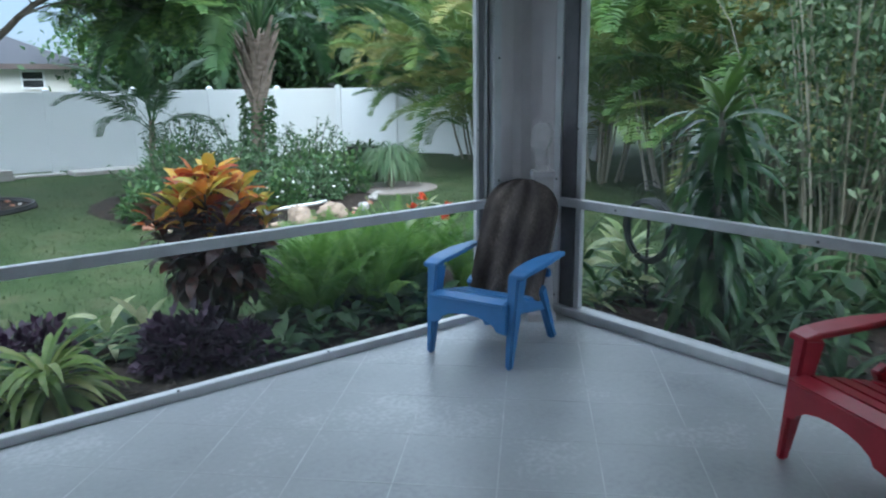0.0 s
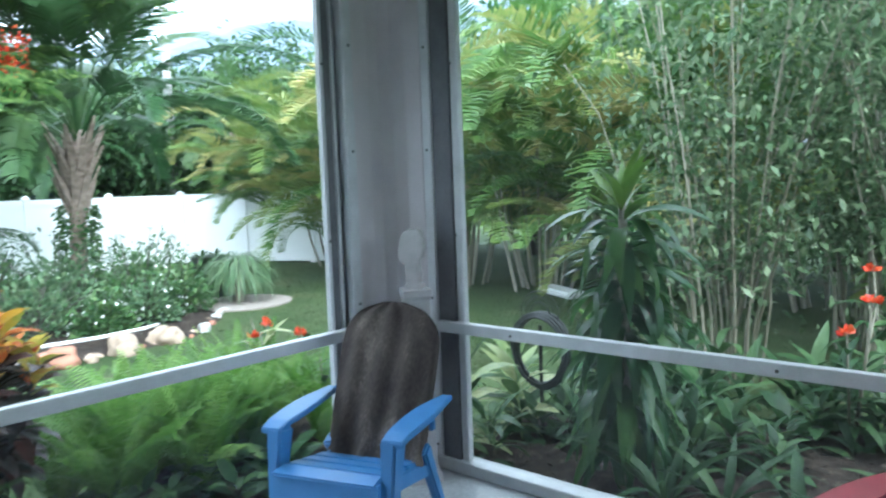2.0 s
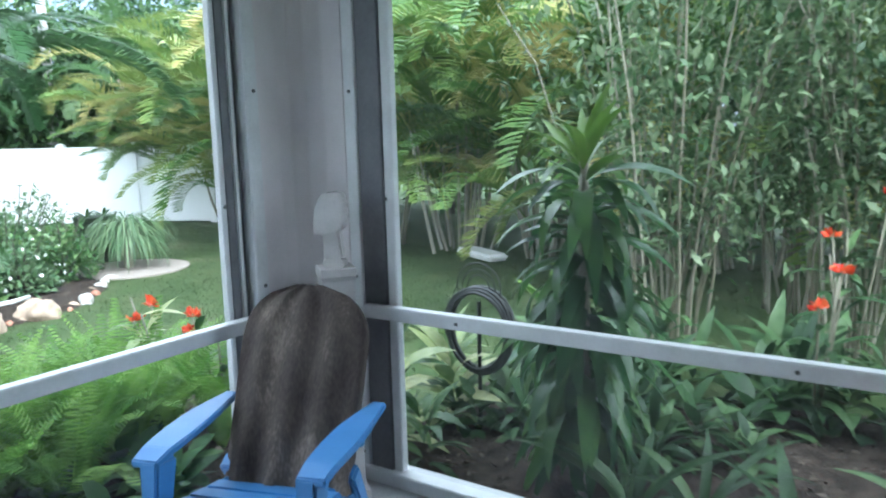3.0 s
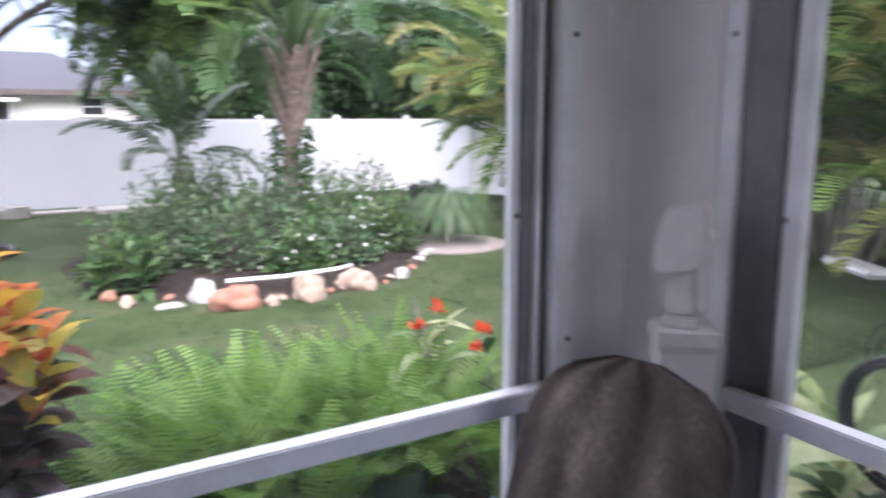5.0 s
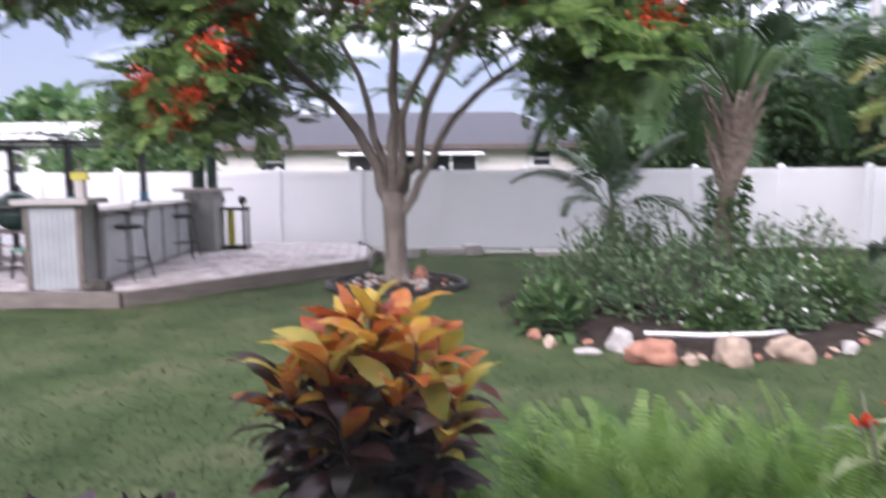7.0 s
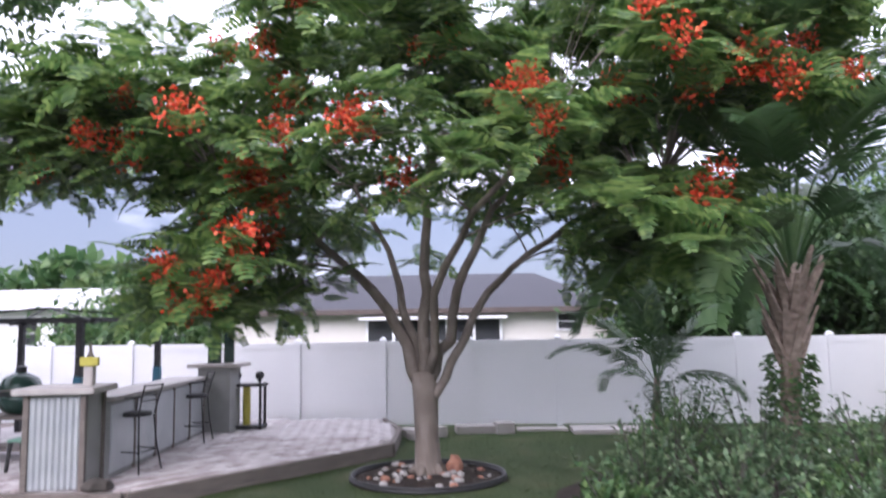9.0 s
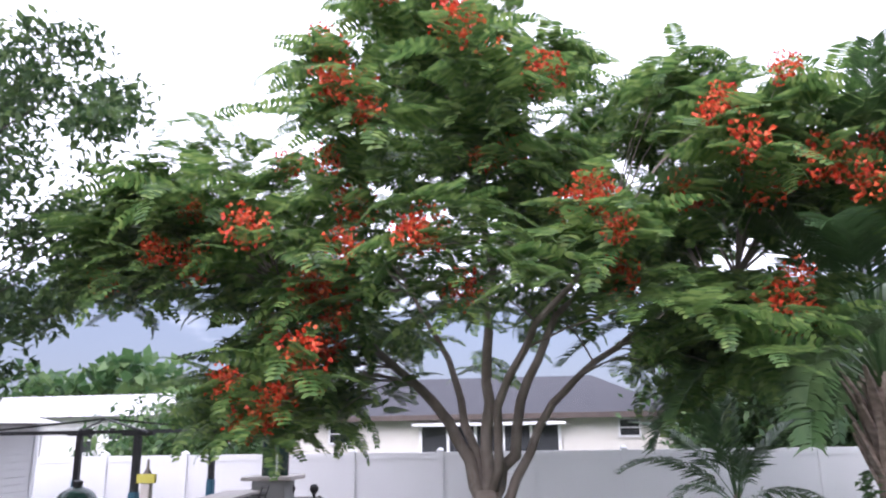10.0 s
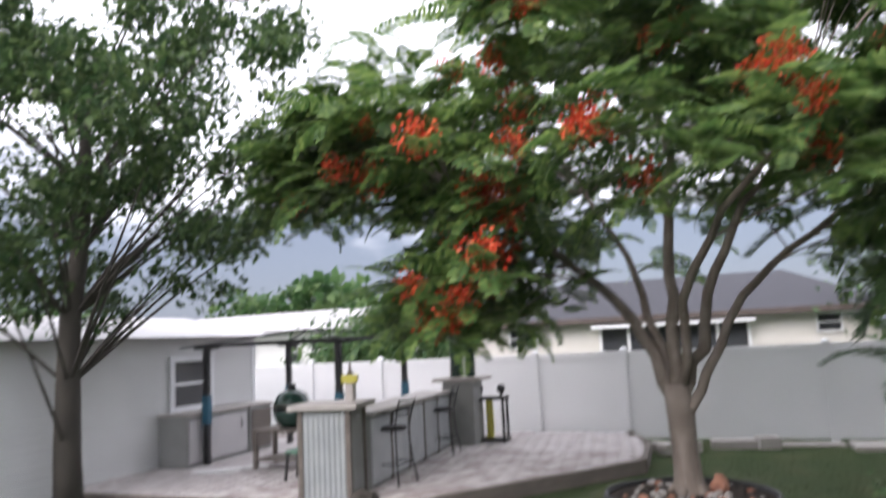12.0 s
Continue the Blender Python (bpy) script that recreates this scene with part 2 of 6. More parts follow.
M_BLADE = foliage("grass_blades", [(0.024, 0.048, 0.016), (0.047, 0.080, 0.027), (0.115, 0.138, 0.068)], False, 0.5, 0.9, 2.0)
M_DRY = foliage("dry_brown_fronds", [(0.10, 0.065, 0.035), (0.20, 0.14, 0.08)], False, 0.2, 0.8)
M_PLASTIC = surface("black_plastic_pot", [(0.015, 0.015, 0.016), (0.03, 0.03, 0.03)], 0.4, 8, 50, 0.05)
M_WHITEBAG = surface("white_plastic", [(0.7, 0.7, 0.7), (0.78, 0.78, 0.78)], 0.5, 8, 50, 0.1)
M_STOOL = surface("green_plastic", [(0.10, 0.22, 0.16), (0.14, 0.28, 0.2)], 0.5, 8, 50, 0.05)


M_SCREEN, sn, sl, s_out = base_mat("insect_mesh")
s_tr, s_df, s_mx = sn.new("ShaderNodeBsdfTransparent"), sn.new("ShaderNodeBsdfDiffuse"), sn.new("ShaderNodeMixShader")
s_df.inputs["Color"].default_value = (0.30, 0.30, 0.31, 1)
s_mx.inputs["Fac"].default_value = 0.06
sl.new(s_tr.outputs["BSDF"], s_mx.inputs[1])
sl.new(s_df.outputs["BSDF"], s_mx.inputs[2])
sl.new(s_mx.outputs["Shader"], s_out.inputs["Surface"])


# ---- shaping helpers ----
def thing(name, place, label, category, group="", turn=0.0, kind=""):
    ob = new(name)
    ob.empty_display_size = 0.1
    ob.matrix_basis = pose(*place, 0, 0, turn)
    return tagged(ob, label, category, group, kind)


def finish(name, bm, material, smooth=False):
    me = bpy.data.meshes.new(name)
    bmesh.ops.recalc_face_normals(bm, faces=bm.faces[:])
    bm.to_mesh(me)
    bm.free()
    me.materials.append(material)
    if smooth:
        me.shade_smooth()
    return me


def part(name, bm, material, parent, label="", smooth=False, at=None):
    me = bm if isinstance(bm, bpy.types.Mesh) else finish(name, bm, material, smooth)
    ob = new(name, me)
    ob.parent = parent
    if at is not None:
        ob.matrix_basis = at
    return tagged(ob, label)


def solid(name, bm, material, label, category, kind="", group="", smooth=False, at=None):
    ob = new(name, finish(name, bm, material, smooth))
    if at is not None:
        ob.matrix_basis = at
    return tagged(ob, label, category, group, kind)


def boxed(size, centre=(0, 0, 0), bevel=0.0, turn=0.0, bm=None):
    bm = bm or bmesh.new()
    made = bmesh.ops.create_cube(bm, size=1.0, matrix=pose(*centre, 0, 0, turn) @ Matrix.Diagonal((*size, 1)))["verts"]
    if bevel:
        edges = list({e for v in made for e in v.link_edges})
        bmesh.ops.bevel(bm, geom=edges, offset=bevel, segments=2, affect="EDGES")
    return bm


def beam(a, b, size_a, size_b, side=(1, 0, 0), bevel=0.006, bm=None):
    """A tapered bar of rectangular section from a to b; sizes are (across side, across the other way)."""
    bm = bm or bmesh.new()
    a, b, s = Vector(a), Vector(b), Vector(side).normalized()
    o = (b - a).cross(s).normalized()
    s = o.cross(b - a).normalized()
    rings = []
    for c, (w, h) in ((a, size_a), (b, size_b)):
        rings.append([bm.verts.new(c + s * (w / 2 * i) + o * (h / 2 * j)) for i, j in ((-1, -1), (1, -1), (1, 1), (-1, 1))])
    faces = [bm.faces.new(rings[0][::-1]), bm.faces.new(rings[1])]
    for k in range(4):
        faces.append(bm.faces.new((rings[0][k], rings[0][(k + 1) % 4], rings[1][(k + 1) % 4], rings[1][k])))
    if bevel:
        bmesh.ops.bevel(bm, geom=list({e for f in faces for e in f.edges}), offset=bevel, segments=2, affect="EDGES")
    return bm


def tube(points, radii, sides=8, bm=None, caps=True):
    bm = bm or bmesh.new()
    pts = [Vector(p) for p in points]
    if isinstance(radii, (int, float)):
        radii = [radii] * len(pts)
    rings, ref = [], Vector((0.31, 0.77, 0.55))
    for i, p in enumerate(pts):
        d = (pts[min(i + 1, len(pts) - 1)] - pts[max(i - 1, 0)]).normalized()
        u = d.cross(ref).normalized()
        w = d.cross(u)
        rings.append([bm.verts.new(p + (u * math.cos(k * math.tau / sides) + w * math.sin(k * math.tau / sides)) * radii[i]) for k in range(sides)])
    for r, q in zip(rings, rings[1:]):
        for k in range(sides):
            bm.faces.new((r[k], r[(k + 1) % sides], q[(k + 1) % sides], q[k]))
    if caps:
        bm.faces.new(rings[0][::-1])
        bm.faces.new(rings[-1])
    return bm


def lathe(profile, sides=20, bm=None, centre=(0, 0, 0)):
    """A turned body from (radius, height) pairs."""
    bm = bm or bmesh.new()
    c = Vector(centre)
    rings = [[bm.verts.new(c + Vector((r * math.cos(k * math.tau / sides), r * math.sin(k * math.tau / sides), z))) for k in range(sides)] for r, z in profile]
    for a, b in zip(rings, rings[1:]):
        for k in range(sides):
            bm.faces.new((a[k], a[(k + 1) % sides], b[(k + 1) % sides], b[k]))
    bm.faces.new(rings[0][::-1])
    bm.faces.new(rings[-1])
    return bm


def prism(outline, z0, z1, bevel=0.0):
    """A slab with the given plan outline."""
    bm = bmesh.new()
    f = bm.faces.new([bm.verts.new((x, y, z0)) for x, y in outline])
    up = bmesh.ops.extrude_face_region(bm, geom=[f])["geom"]
    bmesh.ops.translate(bm, verts=[v for v in up if isinstance(v, bmesh.types.BMVert)], vec=(0, 0, z1 - z0))
    if bevel:
        bmesh.ops.bevel(bm, geom=bm.edges[:], offset=bevel, segments=2, affect="EDGES")
    return bm


def array_mesh(name, verts, faces, material, smooth=False):
    """A mesh from arrays: verts (n, 3) and faces (m, k)."""
    me = bpy.data.meshes.new(name)
    k = faces.shape[1]
    me.vertices.add(len(verts))
    me.vertices.foreach_set("co", np.ascontiguousarray(verts, dtype=np.float32).ravel())
    me.loops.add(faces.size)
    me.loops.foreach_set("vertex_index", np.ascontiguousarray(faces, dtype=np.int32).ravel())
    me.polygons.add(len(faces))
    me.polygons.foreach_set("loop_start", np.arange(len(faces), dtype=np.int32) * k)
    me.update(calc_edges=True)
    me.validate()
    me.materials.append(material)
    if smooth:
        me.shade_smooth()
    return me


def scatter(shape, places):
    """Copies of one shape (verts, faces) joined at many 4 x 4 poses, as arrays."""
    v, f = shape
    out = np.einsum("pij,nj->pni", places[:, :3, :3], v) + places[:, None, :3, 3]
    faces = f[None] + (np.arange(len(places)) * len(v))[:, None, None]
    return out.reshape(-1, 3), faces.reshape(-1, f.shape[1])


def joined(*pieces):
    vs, fs, off = [], [], 0
    for v, f in pieces:
        vs.append(v)
        fs.append(f + off)
        off += len(v)
    return np.concatenate(vs), np.concatenate(fs)


def aim(pos, way, up, scale):
    """Poses whose y axis points along way and whose z axis leans to up, one for each row."""
    way = way / np.maximum(np.linalg.norm(way, axis=1, keepdims=True), 1e-6)
    x = np.cross(way, up)
    x /= np.maximum(np.linalg.norm(x, axis=1, keepdims=True), 1e-6)
    z = np.cross(x, way)
    m = np.zeros((len(pos), 4, 4))
    s = np.broadcast_to(np.asarray(scale, dtype=float), (len(pos),))[:, None]
    m[:, :3, 0], m[:, :3, 1], m[:, :3, 2], m[:, :3, 3], m[:, 3, 3] = x * s, way * s, z * s, pos, 1
    return m


def rand_dirs(rng, n):
    d = rng.normal(size=(n, 3))
    return d / np.linalg.norm(d, axis=1, keepdims=True)


def blade(length, width, rows=5, bend=60.0, fold=0.25, peak=0.45, start=0.0, wave=0.0):
    """A folded leaf along +y that bends down by bend degrees; peak: where it is widest."""
    v, y, z = [], 0.0, 0.0
    for i in range(rows + 1):
        t = i / rows
        a = radians(start - bend * t)
        if i:
            y += length / rows * math.cos(a)
            z += length / rows * math.sin(a)
        w = width / 2 * max(0.04, math.sin(math.pi * min(1.0, t ** (math.log(0.5) / math.log(peak)))) ** 0.8)
        lift = fold * w + wave * width * math.sin(t * 17)
        v += [(-w, y, z + lift), (0, y, z), (w, y, z + fold * w - wave * width * math.sin(t * 15))]
    f = [(3 * i + k, 3 * i + k + 1, 3 * i + k + 4, 3 * i + k + 3) for i in range(rows) for k in (0, 1)]
    return np.array(v), np.array(f)


def rhomb(length, width, fold=0.2):
    """The smallest leaf: one folded quad."""
    return np.array([(0, 0, 0), (width / 2, length * 0.5, fold * width), (0, length, -0.1 * length), (-width / 2, length * 0.5, fold * width)]), np.array([(0, 1, 2, 3)])


def frond(length, pairs, leaflet, width, bend=70.0, start=0.0, vee=35.0, droop=0.5, bare=0.15, ahead=50.0, seed=0, stalk=0.012):
    """A feather leaf along +y: a stalk that arches over and leaflets, two quads each, that hang by droop."""
    rng = np.random.default_rng(seed)
    n = 12
    pts, y, z, angs = [], 0.0, 0.0, []
    for i in range(n + 1):
        a = radians(start - bend * (i / n) ** 1.4)
        if i:
            y += length / n * math.cos(a)
            z += length / n * math.sin(a)
        pts.append((0, y, z))
        angs.append(a)
    pts = np.array(pts)
    v, f = [], []
    for i in range(n + 1):
        w = stalk * (1 - 0.8 * i / n)
        v += [pts[i] + (-w, 0, 0), pts[i] + (w, 0, 0)]
    f += [(2 * i, 2 * i + 1, 2 * i + 3, 2 * i + 2) for i in range(n)]
    for j in range(pairs):
        t = bare + (0.99 - bare) * (j + 0.5) / pairs
        k = min(n - 1, int(t * n))
        fr = t * n - k
        p = pts[k] * (1 - fr) + pts[k + 1] * fr
        a = angs[k]
        fwd, up = np.array((0, math.cos(a), math.sin(a))), np.array((0, -math.sin(a), math.cos(a)))
        size = leaflet * (0.55 + 0.45 * math.sin(math.pi * min(1, 0.15 + 0.85 * t))) * (1 - 0.45 * max(0, t - 0.7) / 0.3)
        for side in (-1, 1):
            tw = radians(ahead + 25 * t + rng.uniform(-8, 8))
            out = np.array((side, 0, 0))
            d = fwd * math.cos(tw) + (out * math.cos(radians(vee)) + up * math.sin(radians(vee))) * math.sin(tw)
            s = size * rng.uniform(0.85, 1.1)
            hang = np.array((0, 0, -1.0)) * droop * rng.uniform(0.7, 1.3)
            mid = p + d * s * 0.5 + hang * s * 0.12
            end = p + d * s * 0.85 + hang * s * 0.5
            wide = fwd * width * 0.5
            b = len(v)
            v += [p - wide * 0.5, p + wide * 0.5, mid - wide, mid + wide, end - wide * 0.15, end + wide * 0.15]
            f += [(b, b + 1, b + 3, b + 2), (b + 2, b + 3, b + 5, b + 4)]
    return np.array(v), np.array(f)


def ground_z(x, y):
    return -0.26 + 0.012 * math.sin(x * 0.7 + 1.3) * math.cos(y * 0.6) + 0.006 * math.sin(x * 2.3 + y * 1.9)


# ---- ground ----
def sheet(xs, ys, height, name, material):
    v = np.array([(x, y, height(x, y)) for y in ys for x in xs])
    nx = len(xs)
    f = np.array([(j * nx + i, j * nx + i + 1, (j + 1) * nx + i + 1, (j + 1) * nx + i) for j in range(len(ys) - 1) for i in range(nx - 1)])
    return array_mesh(name, v, f, material, True)


far = [40, 80, 160, 400, 900]
g_xs = [-f for f in far[::-1]] + list(np.arange(-18, 20.01, 0.5)) + far
g_ys = [-f for f in far[::-1]] + list(np.arange(-8, 24.01, 0.5)) + far
ground = new("ground", sheet(g_xs, g_ys, ground_z, "ground", M_GRASS))
tagged(ground, "green lawn with slightly worn, uneven turf", "lawn", kind="structure")


def bed_sheet(name, inside, x0, x1, y0, y1, rise, material, label, step=0.12):
    """A mounded bed; inside(x, y) is above 0 within its outline and grows inwards in metres."""
    def h(x, y):
        d = inside(x, y) + 0.07 * noise.noise((x * 2.1, y * 2.1, 0.3))
        k = max(-1.0, min(1.0, d / 0.35))
        return ground_z(x, y) + (0.015 + rise * max(0, k) + 0.03 * noise.noise((x * 7, y * 7, 1.0)) * max(0, k) if d > 0 else -0.05 + 0.065 * max(0, 1 + d / 0.12))
    ob = new(name, sheet(np.arange(x0, x1, step), np.arange(y0, y1, step), h, name, material))
    return tagged(ob, label, "mulch bed", kind="structure"), h


def chips(name, h, inside, x0, x1, y0, y1, count, size, material, label, seed):
    rng = np.random.default_rng(seed)
    pts = []
    while len(pts) < count:
        x, y = rng.uniform(x0, x1), rng.uniform(y0, y1)
        if inside(x, y) > 0.05:
            pts.append((x, y, h(x, y) + 0.006))
    way = rand_dirs(rng, count) * (1, 1, 0.35)
    up = rand_dirs(rng, count) * 0.5 + (0, 0, 1)
    v, f = scatter(rhomb(size, size * 0.4, 0.1), aim(np.array(pts), way, up, rng.uniform(0.5, 1.3, count)))
    return tagged(new(name, array_mesh(name, v, f, material)), label, "mulch", kind="stuff")


def in_left_bed(x, y):
    return min(y - 3.5, 5.30 + 0.15 * math.sin(x * 1.7) - y, x + 5.0, 4.1 - x + 0.2 * (y - 3.5))


def in_right_bed(x, y):
    return min(x - 3.6, 5.9 + 0.25 * math.sin(y * 1.3) - x, 3.75 - y, y + 4.5)


def in_island(x, y):
    return 2.2 - math.hypot((x - 4.58) / 0.98, (y - 11.25) / 1.12)


left_bed, left_h = bed_sheet("mulch_bed_north", in_left_bed, -5.2, 4.6, 3.4, 5.7, 0.10, M_MULCH, "dark mulch planting bed along the porch edge")
right_bed, right_h = bed_sheet("mulch_bed_east", in_right_bed, 3.5, 6.5, -4.7, 4.0, 0.10, M_MULCH, "dark shaded mulch bed beside the porch")
island, island_h = bed_sheet("mulch_bed_island", in_island, 1.8, 7.4, 8.2, 14.3, 0.06, M_MULCH, "planted island bed in the lawn edged with rocks", 0.16)
chips("mulch_chips", left_h, in_left_bed, -3, 4.0, 3.5, 5.35, 4600, 0.05, M_CHIP, "loose brown mulch chips and leaf litter", 1)
chips("mulch_chips", right_h, in_right_bed, 3.6, 5.9, -2, 3.7, 2500, 0.05, M_CHIP, "loose dark mulch chips and leaf litter", 2)

# ---- porch: slab, kick plates, rails, corner, header, roof ----
XE, YN, RAIL, HEAD = 3.56, 3.46, 0.795, 2.46
solid("floor", prism([(-4.2, -3.2), (XE + 0.13, -3.2), (XE + 0.13, YN + 0.1), (-4.2, YN + 0.1)], -0.32, 0.0, 0.008), M_FLOOR,
      "grey painted concrete porch floor with pale scuffs", "floor", "structure")

porch_floor = bpy.data.objects["floor"]
# faint diagonal joints scored in the slab
for k in range(-14, 15):
    for s in (1, -1):
        c = 0.08 + 0.58 * k if s > 0 else 0.16 + 0.58 * k
        lo, hi = (-4.1, YN - 0.02) if s > 0 else (-4.1, XE - 0.02)
        ends = []
        for x in np.arange(-4.1, XE - 0.02, 0.02):
            y = c + x if s > 0 else c - x
            if -3.1 < y < YN - 0.02:
                ends.append((x, y))
        if len(ends) > 10:
            part("score_line", beam((*ends[0], 0.0003), (*ends[-1], 0.0003), (0.006, 0.001), (0.006, 0.001), (-s, 1, 0), 0), M_SCORE, porch_floor)


def run(name, a, b, w, h, z, label):
    """A straight bar of the screen wall from a to b in plan, w deep and h high, with its foot at z."""
    n = Vector((b[0] - a[0], b[1] - a[1], 0)).normalized()
    s = Vector((-n.y, n.x, 0))
    return solid(name, beam((*a, z + h / 2), (*b, z + h / 2), (w, h), (w, h), s, 0.004), M_ALU, label, "screen frame", "structure")


# the bars' inner faces stand at the wall planes
run("trim_kick_plate_north", (-4.0, YN + 0.03), (3.40, YN + 0.03), 0.06, 0.045, 0.0, "white aluminium kick plate on the slab")
run("trim_kick_plate_east", (XE + 0.055, -3.0), (XE + 0.055, 3.30), 0.11, 0.06, 0.0, "white aluminium kick plate on the slab")
run("trim_rail_north", (-4.0, YN + 0.015), (3.215, YN + 0.015), 0.05, 0.055, RAIL - 0.055, "white aluminium chair rail of the screen wall")
run("trim_rail_east", (XE + 0.018, -3.0), (XE + 0.018, 3.215), 0.05, 0.055, RAIL - 0.055, "white aluminium chair rail of the screen wall")
run("trim_header_north", (-4.0, YN + 0.04), (3.60, YN + 0.04), 0.10, 0.16, HEAD, "painted header beam under the porch roof")
run("trim_header_east", (XE + 0.04, -3.0), (XE + 0.04, 3.36), 0.10, 0.16, HEAD, "painted header beam under the porch roof")
solid("ceiling", prism([(-4.3, -3.3), (XE + 0.09, -3.3), (XE + 0.09, YN + 0.09), (-4.3, YN + 0.09)], HEAD + 0.16, HEAD + 0.22), M_CEIL,
      "painted porch ceiling", "ceiling", "structure")
# unseen overhang, added to keep sky light off the east bed
solid("added_eave_east", prism([(XE + 0.094, -3.3), (XE + 0.80, -3.3), (XE + 0.80, 3.30), (XE + 0.094, 3.30)], HEAD + 0.15, HEAD + 0.22, 0.004), M_CEIL,
      "unseen eave added to shade the east bed", "eave", "structure")
solid("wall_south", boxed((7.9, 0.15, 2.95), (-0.27, -3.28, 1.15)), M_WALL, "pale painted house wall", "wall", "structure")
solid("wall_west", boxed((0.15, 6.7, 2.95), (-4.28, 0.12, 1.15)), M_WALL, "pale painted house wall", "wall", "structure")


def upright(name, x, y, wx, wy, material, label, z0=0.0, z1=HEAD, turn=0.0):
    return solid(name, boxed((wx, wy, z1 - z0), (0, 0, (z1 - z0) / 2), 0.004), material, label, "screen frame", "structure", at=pose(x, y, z0, 0, 0, turn))


def insect_screen(name, a, b):
    """Fine mesh stretched in the frame; it lets most of the view through."""
    n = Vector((b[0] - a[0], b[1] - a[1], 0)).normalized()
    ob = solid(name, beam((*a, HEAD / 2 + 0.02), (*b, HEAD / 2 + 0.02), (0.002, HEAD - 0.05), (0.002, HEAD - 0.05), (-n.y, n.x, 0), 0), M_SCREEN, "fine grey insect screen of the porch", "insect screen", "structure")
    ob.visible_shadow = False


insect_screen("window_screen_north", (-4.0, YN + 0.056), (3.09, YN + 0.056))
insect_screen("window_screen_east", (XE + 0.072, -3.0), (XE + 0.072, 3.06))

# corner: stepped frame on the north side, panel, stepped frame on the east side
upright("trim_upright_north", 3.104, YN + 0.060, 0.022, 0.036, M_ALU, "white aluminium screen upright")
# the dark strips between the bars put the recess shade into their colour
upright("trim_shade_north", 3.138, YN + 0.064, 0.044, 0.040, M_FRAME_SHADE, "recess between the frame bars, coloured dark for its shade")
upright("trim_upright_north_b", 3.172, YN + 0.066, 0.022, 0.052, M_ALU, "white aluminium screen upright")
upright("trim_shade_north_b", 3.195, YN + 0.072, 0.022, 0.034, M_FRAME_SHADE, "recess between the frame bars, coloured dark for its shade")
upright("trim_upright_north_c", 3.240, YN + 0.034, 0.066, 0.062, M_ALU, "white aluminium screen upright with screws")
panel_face = [(3.274, 3.497), (3.40, 3.492), (3.455, 3.475), (3.505, 3.435), (3.548, 3.375), (3.585, 3.295)]
solid("wall_corner", prism(panel_face + [(3.66, 3.30), (3.66, 3.56), (3.274, 3.56)], 0.0, HEAD, 0.003), M_WALL,
      "pale painted corner panel of the porch", "wall", "structure")
upright("trim_upright_east", XE + 0.045, 3.262, 0.05, 0.060, M_ALU, "white aluminium screen upright with screws")
# the frame's shadowed side face, its shade given as a dark colour
upright("trim_shade_east", XE + 0.055, 3.172, 0.05, 0.118, M_FRAME_SHADE, "side of the screen frame, coloured dark for its shade")
upright("trim_upright_east_b", XE + 0.058, 3.088, 0.040, 0.046, M_ALU, "white aluminium screen upright")


def screw(x, y, z, way):
    bm = tube([(0, 0, 0), (0, 0, 0.006)], [0.008, 0.006], 8)
    ob = solid("screw", bm, M_SCREW, "small weathered screw head in the frame", "screw", group="frame screws")
    ob.matrix_basis = Matrix.Translation((x, y, z)) @ Vector(way).to_track_quat("Z", "Y").to_matrix().to_4x4()


for z in (0.12, 0.91, 1.68, 2.2):
    screw(3.248, YN + 0.002, z, (0, -1, 0))
    screw(XE + 0.019, 3.262, z, (-1, 0, 0))
for z in (1.24, 2.1):
    screw(3.104, YN + 0.041, z, (0, -1, 0))
    screw(XE + 0.037, 3.104, z, (-1, 0, 0))
for x in (0.2, 1.1, 1.95):
    screw(x, YN + 0.012, 0.045, (0, 0, 1))
for y in (2.75, 1.55, 0.4):
    screw(XE - 0.007, y, RAIL - 0.03, (-1, 0, 0))


